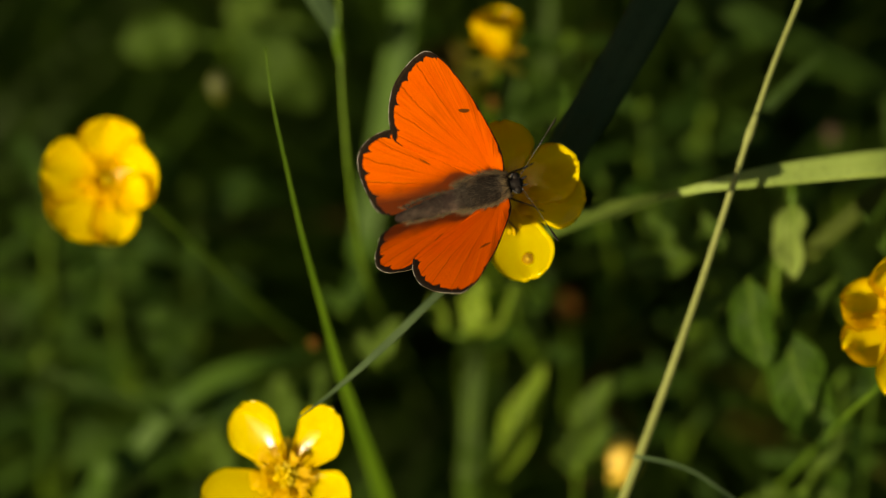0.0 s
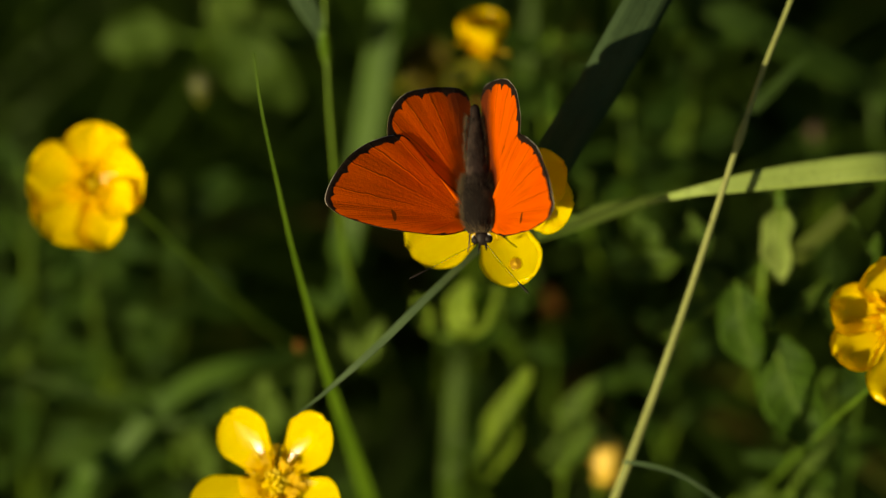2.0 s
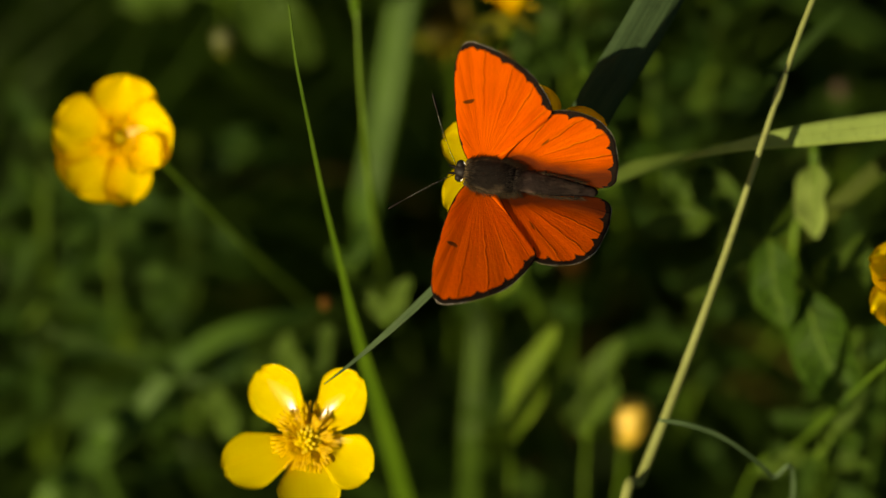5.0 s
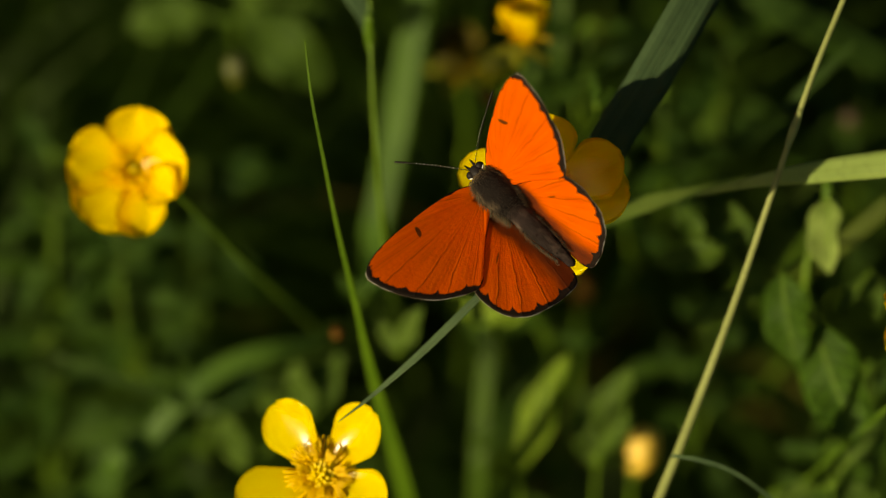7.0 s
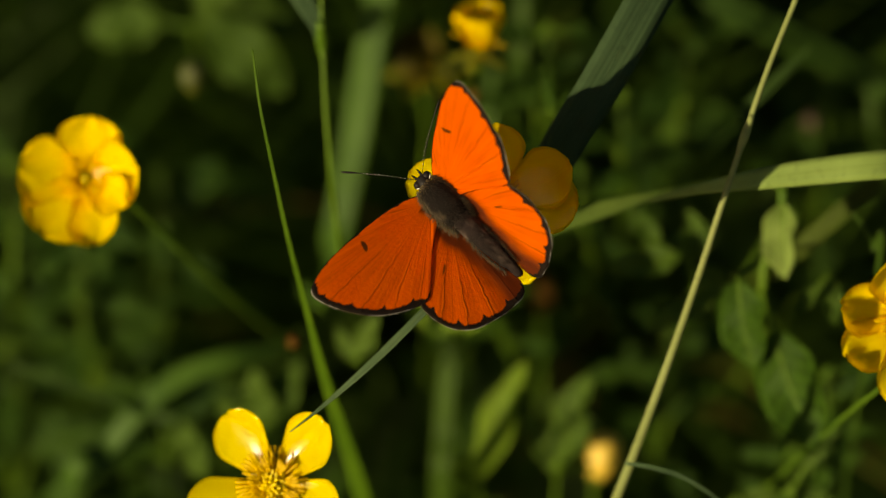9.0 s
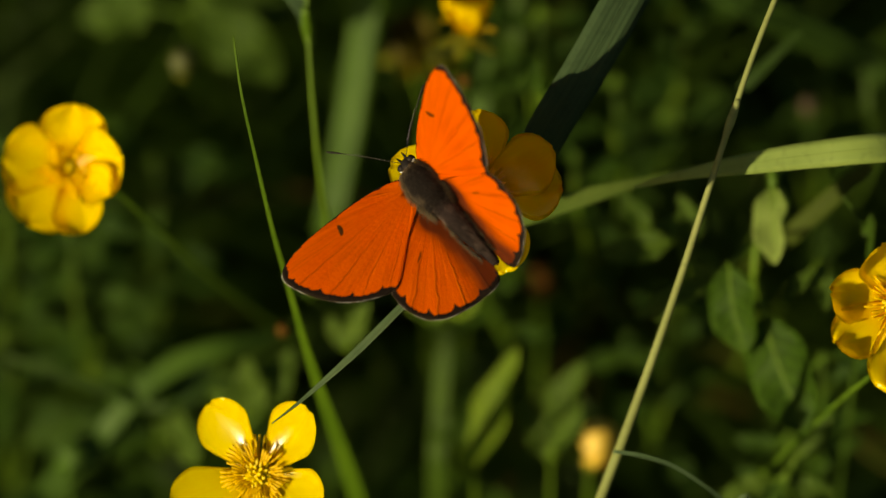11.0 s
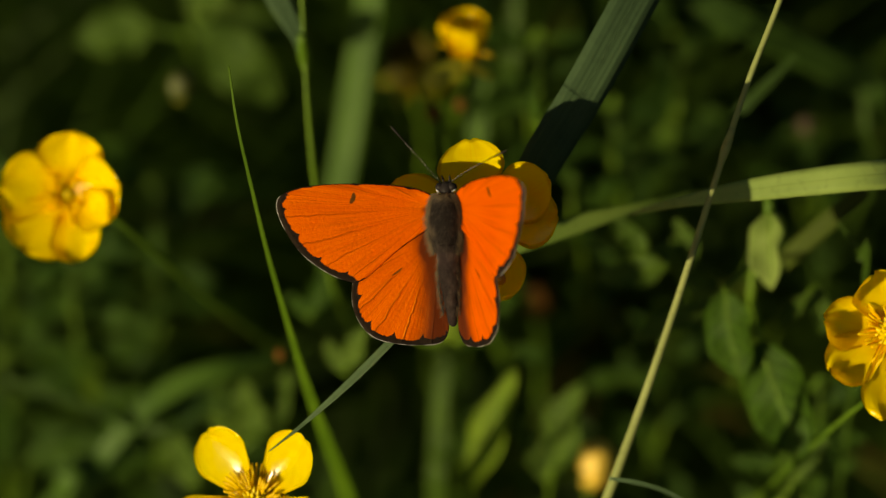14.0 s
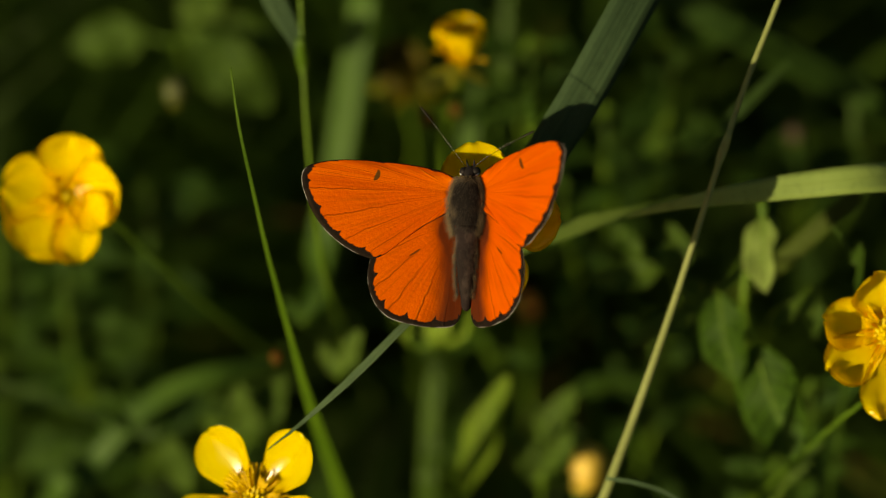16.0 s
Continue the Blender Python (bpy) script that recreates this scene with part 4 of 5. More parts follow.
def flower_bud(centre, way, length, width, stem, material, label, sepals=5):
    """A closed bud: overlapping petal tips over sepals, on a stem to the ground."""
    foot = behind(stem[-1])
    ob = thing("flower_bud", foot, label, "flower bud", "flower buds")
    turn = Matrix.Translation(at(centre) - foot) @ frame_from(way, (0.3, 0.2, 1))
    for k in range(4):
        bm = bmesh.new()
        bmesh.ops.create_uvsphere(bm, u_segments=14, v_segments=10, radius=0.5)
        bmesh.ops.transform(bm, matrix=turn @ pose(0, 0, 0, 90 * k, 0, 0) @ pose(0.04 * length / 1000, 0.10 * width / 1000, 0, 0, 0, 5) @ Matrix.Diagonal((length / 1000, 0.8 * width / 1000, 0.86 * width / 1000, 1)), verts=bm.verts)
        part("petal", bm, material, ob)
    for k in range(sepals):
        bm = leaf_mesh(length * 0.75 / 1000, width * 0.5 / 1000, -0.3, -0.08, 0, 0, 0.4, k)
        bmesh.ops.transform(bm, matrix=turn @ pose(-length * 0.52 / 1000, 0, 0, 360 / sepals * k, 0, 0) @ pose(0, 0, width * 0.22 / 1000, 0, -14, 0), verts=bm.verts)
        part("sepal", bm, SEPAL, ob)
    pts = [turn @ Vector((-length * 0.5 / 1000, 0, 0))] + [at(p) - foot for p in stem]
    pts += [pts[-1] * 0.5, Vector((0, 0, 0))]
    bm = bmesh.new()
    tube(bm, pts, [0.0005 * min(1.0, width / 4.5)] * len(pts), 8, 5)
    part("stem", bm, STEM, ob)
    return ob


flower_bud((25.0, -30.2, -92.0), (0.25, 1, 0.3), 7.2, 5.0, [(24.1, -35.0, -100.0), (23.9, -46.4, -125.0)], BUD, "cream-yellow flower bud low among the grass")
flower_bud((2.4, 26.7, -78.0), (0.1, 0.6, 0.8), 5.6, 4.8, [(4.3, 21.4, -90.0), (4.1, 10.7, -120.0)], YELLOW_BUD, "small round yellow bud")
flower_bud((16.8, -7.2, -138.0), (0.1, 0.8, 0.5), 5.0, 4.4, [(16.9, -14.6, -155.0), (16.9, -29.0, -180.0)], RUST, "rusty orange withered bud in shade")
flower_bud((58.4, 20.5, -120.0), (0.1, 0.6, 0.8), 3.0, 2.6, [(58.6, 19.0, -130.0), (59.0, 17.0, -220.0)], BROWN_BUD, "small brown bud deep in shade")
for place, big in (((5.8, 23.6, -74.0), 2.2), ((1.8, 22.4, -74.0), 2.6)):
    flower_bud(place, (0.1, 0.5, 0.8), big, big * 0.9, [(place[0], place[1] - 1, -84.0), (place[0] + 1, place[1] - 3, -160.0)], RUST, "tiny orange-brown bud under a buttercup")
flower_bud((-19.5, -11.5, -60.0), (0.2, 0.6, 0.6), 2.0, 1.8, [(-19.6, -12.6, -70.0), (-20.0, -14.0, -160.0)], RUST, "tiny rusty orange bud")
flower_bud((-36.0, 26.7, -90.0), (0.1, 0.8, 0.5), 4.6, 4.0, [(-36.5, 24.6, -105.0), (-39.0, 24.0, -220.0)], SHADED_BUD, "dim yellow-green bud deep in shade")


def scattered_herb(centre, spread, count, size, material, label, seed):
    """A low herb with small leaves set round a leaning stem."""
    rng = random.Random(seed)
    c = Vector(centre) - Vector((0, 0, 14))
    leaves = []
    stem = [c + Vector((0, spread * 0.9, 4)), c, c + Vector((rng.uniform(-3, 3), -spread, -18))]
    for k in range(count):
        u = (k + 0.5) / count
        on = stem[0].lerp(stem[2], u)
        a = k * 2.4 + rng.uniform(-0.5, 0.5)
        way = Vector((math.cos(a), 0.6 * math.sin(a), rng.uniform(0.0, 0.5))).normalized()
        length = size * rng.uniform(0.7, 1.25)
        root_at = on + way * length * 0.25
        leaves.append((tuple(root_at), tuple(root_at + way * length), length * rng.uniform(0.3, 0.46), (rng.uniform(-0.5, 0.3), rng.uniform(-0.1, 0.6), 1), 0.3, rng.uniform(0.05, 0.25)))
    return leafy_sprig(leaves, [tuple(p) for p in stem], material, label, stem_width=0.5)


for k, (place, spread, count, size, material) in enumerate((
        ((56.9, -23.5, -60.0), 9, 10, 8.0, SHADED_LEAF),
        ((17.0, 26.2, -90.0), 10, 9, 7.0, SHADED_LEAF), ((28.5, 16.0, -95.0), 10, 12, 7.0, SHADED_LEAF), ((39.0, 24.0, -115.0), 14, 12, 9.0, SHADED_LEAF), ((62.0, 18.0, -125.0), 14, 12, 10.0, SHADED_LEAF), ((36.0, -20.0, -100.0), 12, 11, 8.0, SHADED_LEAF), ((22.0, 6.0, -88.0), 8, 9, 6.0, LEAF), ((-66.7, 2.1, -110.0), 14, 12, 10.0, SHADED_LEAF),
        ((-55.5, -8.4, -105.0), 14, 12, 10.0, SHADED_LEAF), ((-44.9, -0.5, -130.0), 16, 12, 11.0, SHADED_LEAF), ((-42.8, -32.2, -110.0), 13, 11, 10.0, SHADED_LEAF), ((-68.0, -26.6, -120.0), 14, 11, 10.0, SHADED_LEAF),
        ((8.8, -8.9, -85.0), 7, 7, 6.0, LEAF), ((52.7, -35.5, -70.0), 9, 9, 8.0, SHADED_LEAF))):
    scattered_herb(place, spread, count, size, material, "low herb with small green leaves in half shade", 40 + k)


# ---- the butterfly ----
def wing_mesh(name, outline, hub, rim_from, rim_to, inner_from, side, material, camber):
    """A wing as a fan of rays from its hub to a smooth outline (millimetres: out, forward); side -1 left, 1 right."""
    line = smooth_line(outline, 9)
    n, m = len(line), 26
    lo, hi = rim_from * (n - 1), rim_to * (n - 1)
    margin = [np.array(q) for i, q in enumerate(line) if lo <= i <= hi]
    trail = [np.array(q) for i, q in enumerate(line) if i >= inner_from * (n - 1)]
    bm = bmesh.new()
    uv = bm.loops.layers.uv.verify()
    rim, inner = bm.verts.layers.float.new("rim"), bm.verts.layers.float.new("inner")
    rows = []
    for i, q in enumerate(line):
        row = []
        for k in range(m + 1):
            r = 0.04 + 0.96 * (k / m) ** 0.8
            p = np.array(hub) * (1 - r) + np.array(q) * r
            ripple = 0.05 * math.sin(i / n * 6.2832 * 9) * r * r + 0.05 * math.sin(i / n * 6.2832 * 4 + 1) * r + camber * (math.sin(r * 2.6) * r - 0.3 * r * r)
            v = bm.verts.new((side * p[0] / 1000, p[1] / 1000, ripple / 1000))
            v[rim] = float(min(np.hypot(*(p - e)) for e in margin))
            if not lo <= i <= hi:
                v[rim] = min(v[rim], (1 - r) * float(np.hypot(*(np.array(q) - np.array(hub)))) + 0.48)
            v[inner] = float(min(np.hypot(*(p - e)) for e in trail))
            row.append(v)
        rows.append(row)
    for i in range(n - 1):
        for k in range(m):
            quad = (rows[i][k], rows[i + 1][k], rows[i + 1][k + 1], rows[i][k + 1])
            where = ((i, k), (i + 1, k), (i + 1, k + 1), (i, k + 1))
            if side < 0:
                quad, where = quad[::-1], where[::-1]
            f = bm.faces.new(quad)
            for loop, (a, b) in zip(f.loops, where):
                loop[uv].uv = (a / (n - 1), 0.04 + 0.96 * (b / m) ** 0.8)
    # buff underside a little below, and the thin rim between the two
    tops = list(bm.faces)
    under = {v: bm.verts.new(v.co - Vector((0, 0, 0.00006))) for v in list(bm.verts)}
    open_edges = [e for e in bm.edges if len(e.link_faces) == 1]
    for f in tops:
        bm.faces.new([under[v] for v in reversed(f.verts)]).material_index = 1
    for e in open_edges:
        a, b = e.verts
        bm.faces.new((b, a, under[a], under[b])).material_index = 1
    return bm


FORE_LINE = [(-0.3, 3.6), (3.5, 5.0), (9.5, 5.5), (15.0, 5.4), (18.4, 4.7), (19.8, 3.5), (19.4, 1.1), (17.4, -2.4), (14.8, -4.8), (11.6, -6.4), (9.2, -6.3), (4.5, -2.4), (0.2, 0.3)]
HIND_LINE = [(0.2, 1.0), (4.5, 0.4), (8.6, -2.6), (10.6, -5.8), (11.0, -9.0), (10.1, -11.7), (8.3, -13.5), (5.6, -14.3), (2.7, -14.6), (0.0, -14.2), (-0.9, -11.8), (-1.0, -6.0), (-0.6, -1.5)]


def body_shape(bm, rings, sides=18):
    """A soft round body along y: rings (y, half width, half height, z)."""
    line = smooth_line(rings, 5)
    made = []
    for y, w, h, z in line:
        made.append([bm.verts.new((w * math.cos(a) / 1000, y / 1000, (z + h * math.sin(a)) / 1000)) for a in (6.2832 * k / sides for k in range(sides))])
    for a, b in zip(made, made[1:]):
        for k in range(sides):
            bm.faces.new((a[k], a[(k + 1) % sides], b[(k + 1) % sides], b[k]))
    bm.faces.new(made[0][::-1])
    bm.faces.new(made[-1])


def hairs(bm, rng, count, low, high, width, height, length, lift, flank=False):
    """Fine hairs standing off a body between y = low and high (millimetres)."""
    for _ in range(count):
        y = rng.uniform(low, high)
        a = rng.choice((rng.uniform(-0.3, 0.6), rng.uniform(2.55, 3.45))) if flank else rng.uniform(-0.2, 3.35)
        k = 1 - 0.35 * abs((y - (low + high) / 2) / ((high - low) / 2)) ** 2
        p = Vector((width * k * math.cos(a), y, lift + height * k * math.sin(a)))
        way = Vector((math.cos(a) * 0.8 + rng.uniform(-0.4, 0.4), -0.9 + rng.uniform(-0.4, 0.4), math.sin(a) * 0.7 + rng.uniform(0, 0.3))).normalized()
        tip = p + way * length * rng.uniform(0.5, 1.2)
        side = way.orthogonal().normalized() * 0.028
        q = way.cross(side)
        a1, b1, c1, d1 = (bm.verts.new(v / 1000) for v in (p + side, p - side * 0.5 + q, p - side * 0.5 - q, tip))
        for f in ((a1, b1, d1), (b1, c1, d1), (c1, a1, d1)):
            bm.faces.new(f)


def build_butterfly():
    fly = thing("butterfly", (0, 0, 0.3), "copper butterfly with bright orange black-edged wings resting on a buttercup", "butterfly")
    rng = random.Random(3)
    bm = bmesh.new()
    body_shape(bm, [(4.2, 0.5, 0.5, 0.6), (3.9, 1.15, 1.0, 0.7), (2.6, 2.0, 1.6, 0.9), (0.8, 2.3, 1.8, 1.05), (-1.0, 2.1, 1.65, 0.95), (-2.2, 1.3, 1.2, 0.7), (-2.6, 0.6, 0.6, 0.6)])
    thorax = part("thorax", bm, FUR, fly, "furry dark grey-brown thorax")
    bm = bmesh.new()
    hairs(bm, rng, 1700, -2.9, 4.0, 2.0, 1.6, 0.95, 0.95)
    part("fur", bm, HAIR, thorax)
    bm = bmesh.new()
    hairs(bm, rng, 1500, -2.9, 4.3, 2.1, 1.6, 1.35, 0.95, True)
    hairs(bm, rng, 260, 3.3, 4.3, 1.5, 1.3, 0.8, 0.8)
    part("fur", bm, PALE_HAIR, thorax, "paler brown hairs on the flanks")
    bm = bmesh.new()
    rings = [(-1.6, 0.9, 0.9, 0.4)]
    for k in range(9):
        y = -2.2 - k * 1.1
        w = 1.48 - 0.02 * k - 0.010 * k * k
        rings += [(y, w, w * 0.95, 0.75 - 0.09 * k)]
    rings += [(-12.0, 0.55, 0.5, -0.05), (-12.4, 0.15, 0.15, -0.1)]
    body_shape(bm, rings)
    abdomen = part("abdomen", bm, ABDOMEN, fly, "dark velvety brown abdomen")
    bm = bmesh.new()
    hairs(bm, rng, 1100, -10.5, -2.0, 1.35, 1.25, 0.55, 0.55)
    part("fur", bm, HAIR, abdomen)
    bm = bmesh.new()
    hairs(bm, rng, 600, -10.8, -2.0, 1.38, 1.2, 0.85, 0.5, True)
    part("fur", bm, PALE_HAIR, abdomen, "paler brown hairs on the flanks")
    bm = bmesh.new()
    body_shape(bm, [(5.6, 0.22, 0.22, 0.3), (5.4, 0.6, 0.55, 0.32), (4.9, 0.82, 0.75, 0.4), (4.3, 0.85, 0.75, 0.45), (4.0, 0.4, 0.4, 0.45)])
    head = part("head", bm, BLACK, fly, "small black head")
    for side in (-1, 1):
        bm = bmesh.new()
        bmesh.ops.create_uvsphere(bm, u_segments=12, v_segments=8, radius=0.00058, matrix=pose(side * 0.00082, 0.0049, 0.00045))
        part("eye", bm, BLACK, head)
        bm = bmesh.new()
        tube(bm, [(side * 0.00085, 0.0043, 0.00090), (side * 0.00118, 0.0046, 0.00070), (side * 0.00128, 0.0050, 0.00040)], [0.00005, 0.00009, 0.00003], 6, 3)
        part("eye_rim", bm, WHITE_SCALE, head, "white scales round the eye")
        bm = bmesh.new()
        tube(bm, [(side * 0.00035, 0.0055, 0.0002), (side * 0.00045, 0.0059, 0.0003), (side * 0.0005, 0.0064, 0.0006)], [0.0002, 0.00016, 0.00005], 6, 3)
        part("palp", bm, BLACK, head)
        bm = bmesh.new()
        spread, reach_y = (5.6, 7.4) if side < 0 else (8.6, 4.2)
        curve = [Vector((side * (0.4 + spread * u), 5.3 + reach_y * u + 0.7 * u * (1 - u), 0.8 + 2.2 * u + 1.6 * u * (1 - u))) / 1000 for u in (0, 0.25, 0.5, 0.72, 0.82, 0.95, 1.0)]
        tube(bm, curve, [0.00005, 0.00004, 0.00004, 0.00005, 0.00012, 0.00014, 0.00004], 7, 5)
        antenna = part("antenna", bm, BLACK, head, "thin black and white ringed antenna")
        for k in range(12):
            q = curve[0].lerp(curve[3], 0.12 + k * 0.075) + Vector((0, 0.0002, 0.0004)) * math.sin(3.1 * (0.12 + k * 0.075))
            bm = bmesh.new()
            bmesh.ops.create_uvsphere(bm, u_segments=6, v_segments=4, radius=0.000048, matrix=Matrix.Translation(q))
            part("ring", bm, WHITE_SCALE, antenna)
        for k, (ya, reach, yb) in enumerate(((2.6, 3.2, 5.2), (1.2, 4.4, 1.0), (0.0, 4.0, -3.2))):
            bm = bmesh.new()
            tube(bm, [(side * 0.0009, ya / 1000, -0.0006), (side * reach * 0.00055, (ya + (yb - ya) * 0.4) / 1000, -0.0012), (side * reach * 0.0008, (ya + (yb - ya) * 0.8) / 1000, -0.0042), (side * reach / 1000, yb / 1000, -0.0062)],
                 [0.00017, 0.00014, 0.0001, 0.00007], 6, 4)
            part("leg", bm, FUR, fly)
    wings = {}
    for side, word in ((-1, "left"), (1, "right")):
        bm = wing_mesh("forewing", FORE_LINE, (0.0, 2.2), 0.375, 0.775, 0.985, side, FORE, 0.5)
        wings["fore", side] = part("forewing", bm, FORE, fly, "orange forewing with black margin and cell mark")
        bm = wing_mesh("hindwing", HIND_LINE, (0.0, -1.0), 0.25, 0.75, 0.76, side, HIND, 0.35)
        wings["fore", side].data.materials.append(UNDERSIDE)
        wings["hind", side] = part("hindwing", bm, HIND, fly, "orange hindwing with toothed black margin and dusky inner edge")
        wings["hind", side].data.materials.append(UNDERSIDE)
    return fly, wings


build_ground()
build_field()
build_undergrowth()
butterfly, wings = build_butterfly()

# seconds; place on the plan (mm); heading, pitch, roll; lift of the wings; sweep of the forewings (degrees), left and right
FLY_ROWS = [
    (0.0, 6.41, 8.95, 8.00, -74.2, 19.1, -9.6, 39.5, 49.9, -5.8, -8.3),
    (0.5, 6.78, 9.39, 8.00, -76.0, 23.8, -12.4, 41.7, 50.3, -1.9, -2.8),
    (0.8, 6.78, 9.40, 8.00, -85.8, 24.1, -11.0, 42.4, 49.8, -2.3, -4.4),
    (0.9, 6.77, 9.42, 8.00, -96.4, 24.4, -9.4, 43.2, 49.4, -2.8, -6.1),
    (1.0, 6.76, 9.44, 8.00, -115.2, 24.9, -6.7, 44.5, 48.5, -3.7, -9.1),
    (1.2, 6.69, 9.17, 8.00, -125.3, 28.1, -4.0, 46.8, 46.5, -2.3, -8.0),
    (1.5, 6.61, 8.84, 8.00, -137.7, 32.0, -0.6, 49.7, 44.0, -0.6, -6.6),
    (1.6, 6.91, 8.82, 8.00, -155.2, 22.1, 4.1, 52.6, 41.4, 0.8, -7.5),
    (1.7, 7.13, 8.80, 8.00, -168.0, 14.8, 7.6, 54.7, 39.5, 1.9, -8.2),
    (1.8, 7.23, 8.79, 8.00, -173.4, 11.7, 9.1, 55.6, 38.7, 2.3, -8.4),
    (2.0, 7.28, 8.79, 8.00, -176.5, 9.9, 9.9, 56.1, 38.2, 2.6, -8.6),
    (2.4, 7.26, 9.27, 8.00, -183.4, 11.4, 9.8, 56.7, 37.4, 2.2, -8.6),
    (2.5, 7.24, 9.99, 8.00, -193.7, 13.7, 9.7, 57.7, 36.3, 1.6, -8.7),
    (2.6, 7.12, 9.97, 8.00, -197.4, 12.7, 11.1, 58.1, 34.7, 0.1, -9.1),
    (2.8, 6.87, 9.93, 8.00, -205.1, 10.8, 14.0, 59.0, 31.5, -3.0, -10.0),
    (3.0, 6.84, 9.93, 8.00, -206.1, 10.5, 14.4, 59.1, 31.1, -3.4, -10.1),
    (3.1, 6.73, 9.60, 8.00, -208.3, 9.7, 13.7, 58.7, 31.4, -2.5, -9.8),
    (3.2, 6.21, 8.10, 8.00, -218.1, 6.0, 10.4, 56.8, 33.0, 1.6, -8.2),
    (3.3, 5.86, 7.07, 8.00, -224.8, 3.5, 8.2, 55.5, 34.0, 4.4, -7.1),
    (3.5, 5.70, 6.61, 8.00, -227.9, 2.4, 7.2, 54.9, 34.5, 5.7, -6.6),
    (4.0, 5.65, 5.41, 8.00, -242.2, 0.3, 2.8, 48.1, 35.2, 3.5, -1.8),
    (6.5, 3.69, 8.02, 8.00, -313.0, -11.7, -7.1, 38.0, 50.6, -2.4, 5.0),
    (7.0, 3.57, 8.17, 8.00, -313.5, -13.4, -6.5, 35.3, 49.5, -1.3, 5.0),
    (7.5, 3.07, 7.97, 8.00, -311.9, -12.5, -3.8, 36.5, 49.6, -1.9, 5.0),
    (8.0, 3.17, 7.91, 8.00, -313.0, -11.9, -5.3, 33.2, 48.9, -2.2, 7.1),
    (10.5, 3.44, 8.15, 8.00, -315.2, -16.8, -10.0, 30.8, 49.9, -1.6, 5.8),
    (11.0, 3.29, 8.19, 8.00, -317.9, -17.8, -11.9, 24.7, 46.3, -0.8, 4.5),
    (11.5, 3.44, 8.05, 8.00, -322.0, -11.5, -12.6, 22.4, 47.1, -0.5, 5.2),
    (12.0, 3.70, 8.27, 8.00, -328.4, -12.9, -15.1, 22.1, 48.2, -2.0, 4.7),
    (12.4, 3.72, 8.10, 8.00, -332.9, -8.0, -16.5, 23.7, 50.0, -2.6, 3.5),
    (12.5, 3.73, 7.99, 8.00, -335.9, -4.8, -17.4, 24.7, 51.2, -3.0, 2.7),
    (12.6, 4.36, 7.09, 8.00, -340.6, -1.0, -17.9, 23.8, 50.7, -2.6, 1.0),
    (13.0, 4.70, 6.61, 8.00, -343.2, 1.1, -18.2, 23.3, 50.5, -2.4, 0.1),
    (13.5, 5.57, 7.35, 8.00, -354.4, 2.2, -19.9, 20.9, 49.9, -0.7, 4.8),
    (14.0, 5.82, 7.67, 8.00, -358.2, 4.0, -18.3, 18.8, 45.6, 1.1, 6.6),
    (14.2, 6.44, 7.93, 8.00, -360.3, 3.0, -15.7, 22.4, 46.1, 0.9, 6.1),
    (14.4, 7.50, 8.36, 8.00, -364.0, 1.2, -11.4, 28.7, 46.8, 0.4, 5.3),
    (14.5, 7.59, 8.40, 8.00, -364.3, 1.1, -11.0, 29.2, 46.9, 0.4, 5.2),
    (15.0, 8.39, 8.95, 8.00, -360.7, -5.6, -10.0, 29.2, 45.1, 0.7, 4.3),
    (15.5, 7.75, 9.38, 8.00, -362.7, -7.0, -17.5, 18.8, 42.6, 1.1, 7.7),
    (16.0, 8.33, 9.60, 8.00, -362.4, -7.8, -17.7, 15.1, 40.3, 2.0, 6.7),
]
# sway of the stems in the breeze: seconds, side and up the plan (mm)
HEAD_SWAY = [
    (0.0, 0.00, 0.00),
    (0.5, -0.22, 0.28),
    (1.0, -0.30, 0.39),
    (1.5, -0.27, 0.24),
    (2.0, -0.30, 0.09),
    (2.5, -0.07, 0.10),
    (3.0, 0.36, 0.24),
    (3.5, 0.50, 0.35),
    (4.0, -0.45, -0.60),
    (4.2, -0.40, -0.60),
    (6.5, 0.33, 0.28),
    (7.0, 0.07, 0.29),
    (7.5, -0.07, 0.37),
    (8.0, -0.09, 0.18),
    (10.5, -0.09, 0.04),
    (11.0, -0.14, 0.02),
    (11.5, -0.18, -0.01),
    (12.0, -0.13, 0.30),
    (12.5, -0.12, 0.30),
    (13.0, -0.17, -0.10),
    (13.5, -0.20, -0.10),
    (14.0, -0.06, 0.10),
    (15.0, 0.05, 0.13),
    (15.5, 0.06, -0.01),
    (16.0, 0.36, -0.11),
]
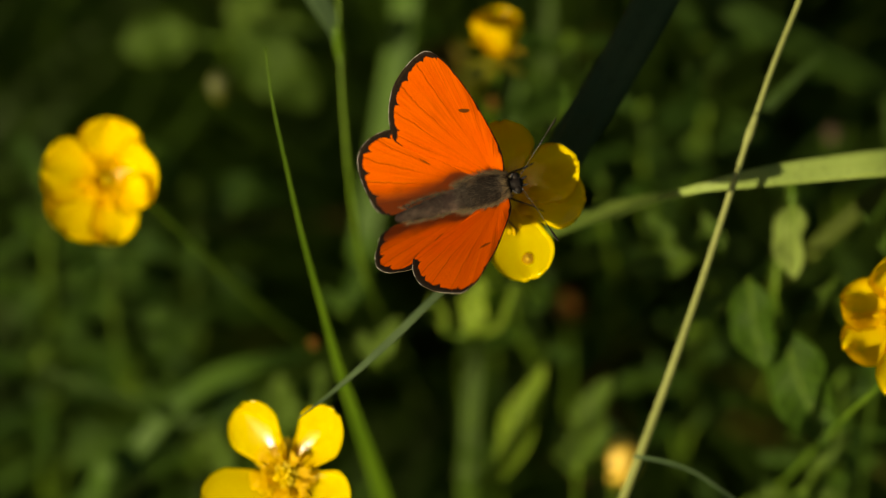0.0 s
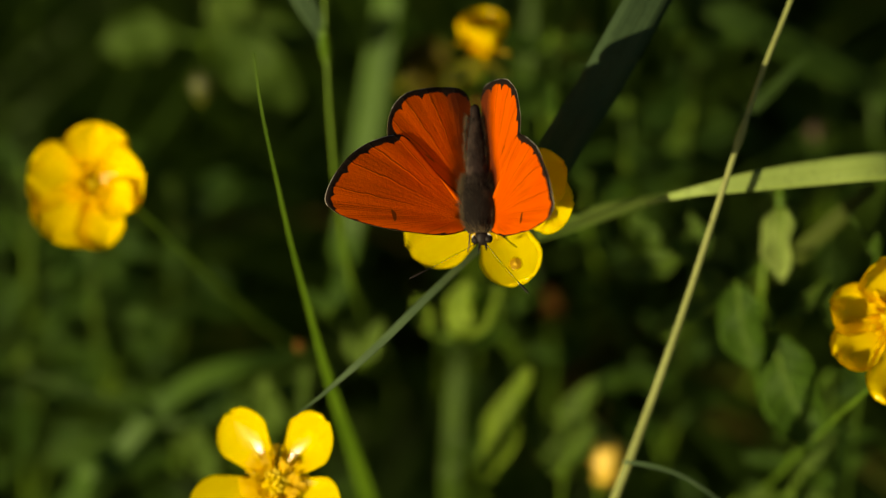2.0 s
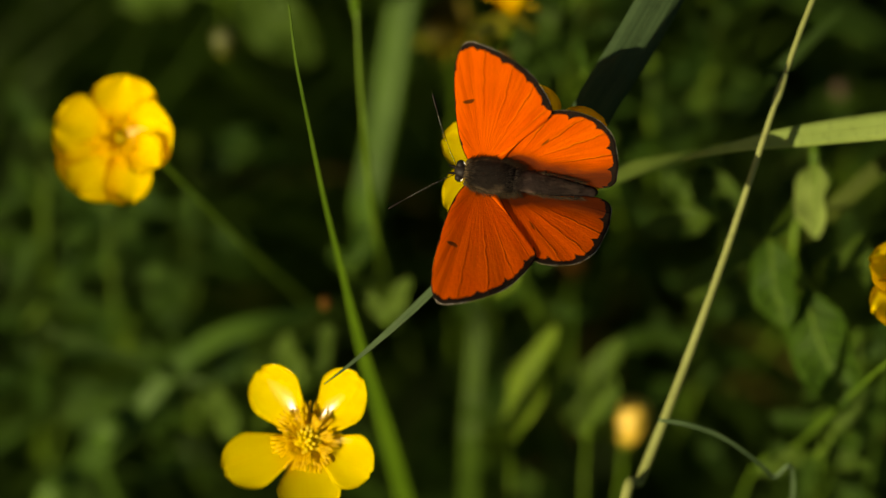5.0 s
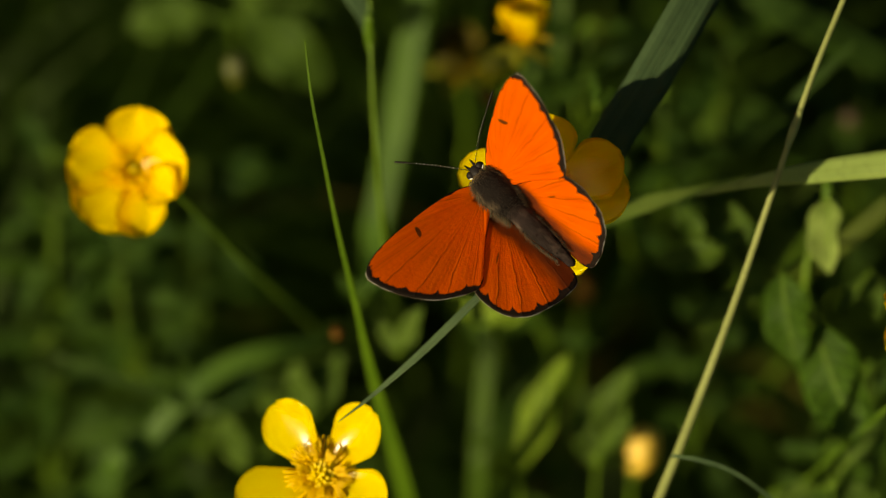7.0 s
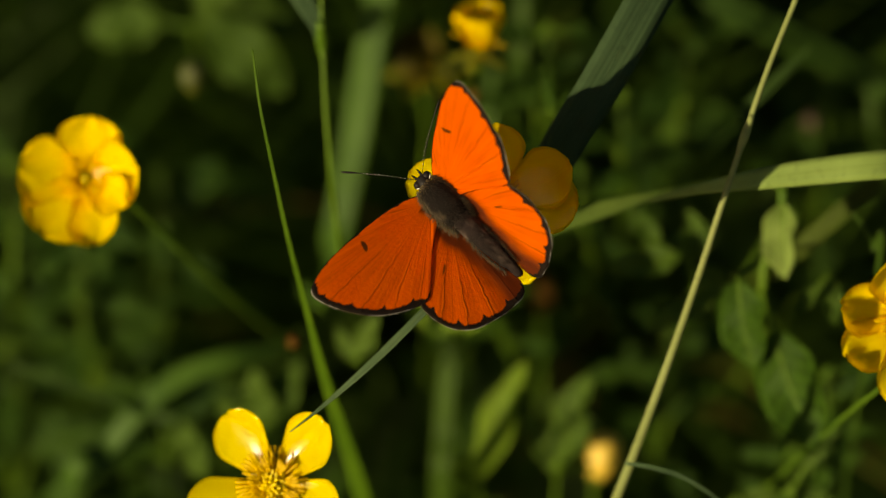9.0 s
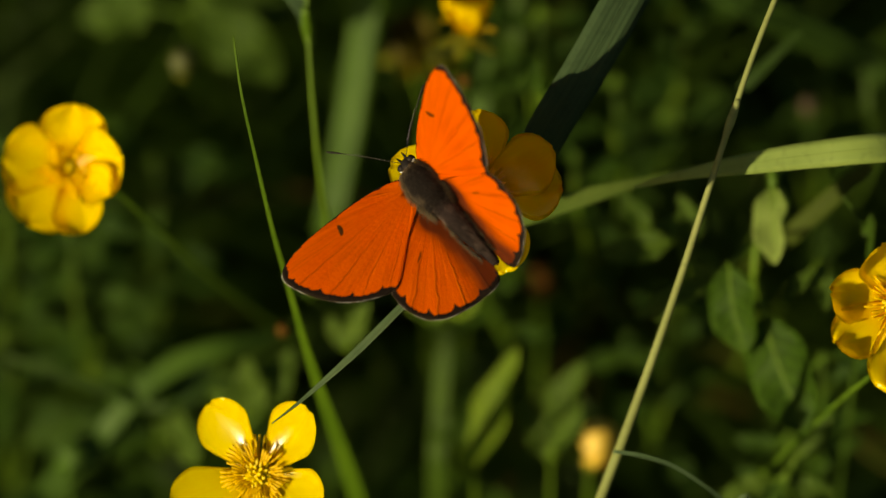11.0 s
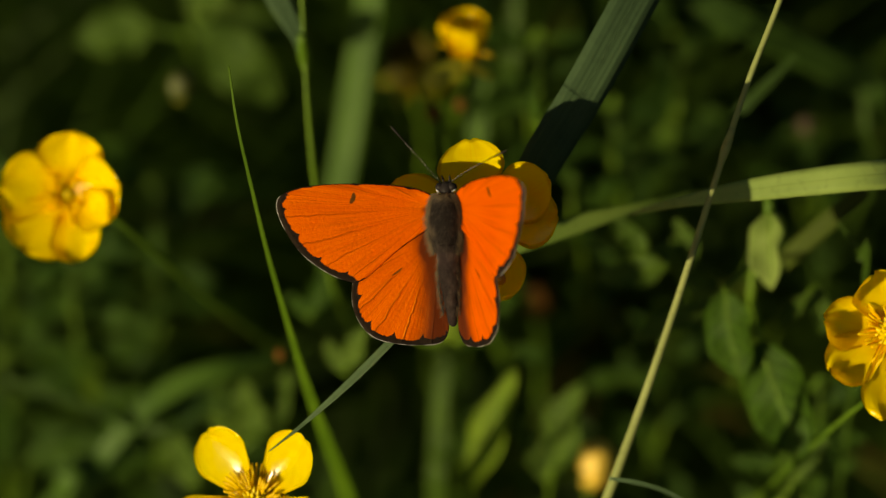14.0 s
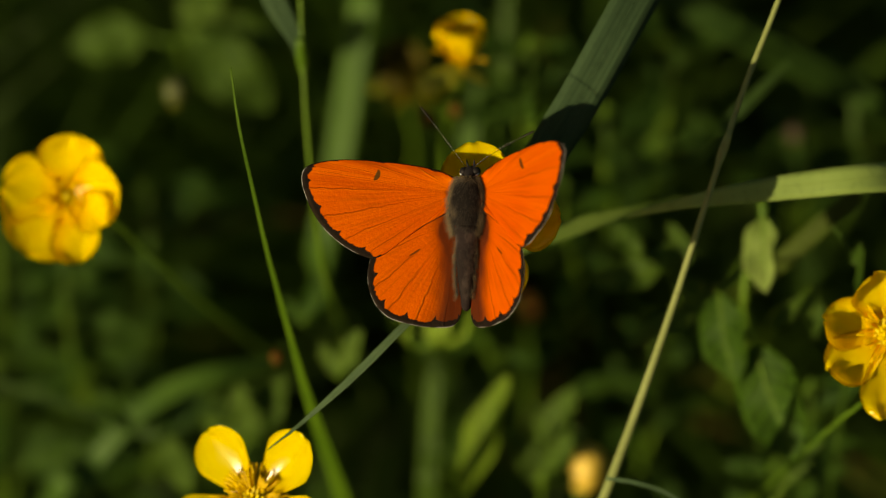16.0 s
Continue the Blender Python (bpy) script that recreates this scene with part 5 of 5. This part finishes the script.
BLADE_SWAY = [
    (0.0, 0.00, 0.00),
    (0.5, -0.10, -0.02),
    (1.0, -0.01, -0.57),
    (1.5, -0.24, -0.35),
    (2.0, 0.50, 0.93),
    (2.5, -0.14, 0.10),
    (3.0, -0.05, -0.36),
    (3.5, 0.14, 0.60),
    (4.0, -0.37, -0.79),
    (4.2, -0.19, -0.27),
    (6.3, 0.32, -0.51),
    (6.5, 0.29, -0.82),
    (7.0, 0.23, -0.59),
    (7.5, 0.19, -0.64),
    (8.0, 0.37, -0.68),
    (8.2, 0.44, -0.44),
    (10.5, 0.11, -1.04),
    (11.0, 0.17, -0.89),
    (11.5, 0.18, -1.08),
    (12.0, 0.11, -1.11),
    (12.5, 0.05, -1.05),
    (13.0, 0.28, -1.01),
    (13.5, 0.05, -0.96),
    (14.0, 0.22, -0.75),
    (14.5, 0.18, -0.66),
    (15.0, 0.03, -0.53),
    (15.5, 0.15, -1.08),
    (16.0, 0.04, -0.64),
]
RIGHT_SWAY = [(0, -0.1, 0.0), (1.5, -0.15, 0.0), (4, -0.2, 0.0), (7, 0.0, 0.0), (10.5, 0.7, -0.05), (13, 0.45, -0.1), (16, 0.95, 0.0)]


def sway(ob, rows):
    base = ob.location.copy()
    walk(ob, [(t, Matrix.Translation(base + VIEW.to_3x3() @ Vector((x / 1000, y / 1000, 0)))) for t, x, y in rows])


def motions():
    walk(butterfly, [(t, VIEW @ Matrix.Translation((x / 1000, y / 1000, z / 1000)) @ pose(0, 0, 0, 0, 0, yaw) @ pose(0, 0, 0, pitch, 0, 0) @ pose(0, 0, 0, 0, roll, 0))
                     for t, x, y, z, yaw, pitch, roll, *_ in FLY_ROWS])
    for side, lift_at, sweep_at in ((-1, 7, 9), (1, 8, 10)):
        hinge = Matrix.Translation((side * 0.0013, 0, 0.0002))
        walk(wings["fore", side], [(r[0], hinge @ pose(0, 0, 0, 0, -side * r[lift_at], 0) @ pose(0, 0, 0.00018, 0, 0, side * r[sweep_at])) for r in FLY_ROWS])
        walk(wings["hind", side], [(r[0], hinge @ pose(0, 0, 0, 0, -side * r[lift_at], 0)) for r in FLY_ROWS])
    sway(main_buttercup, HEAD_SWAY)
    sway(right_buttercup, RIGHT_SWAY)
    sway(crossing_blade, BLADE_SWAY)


motions()
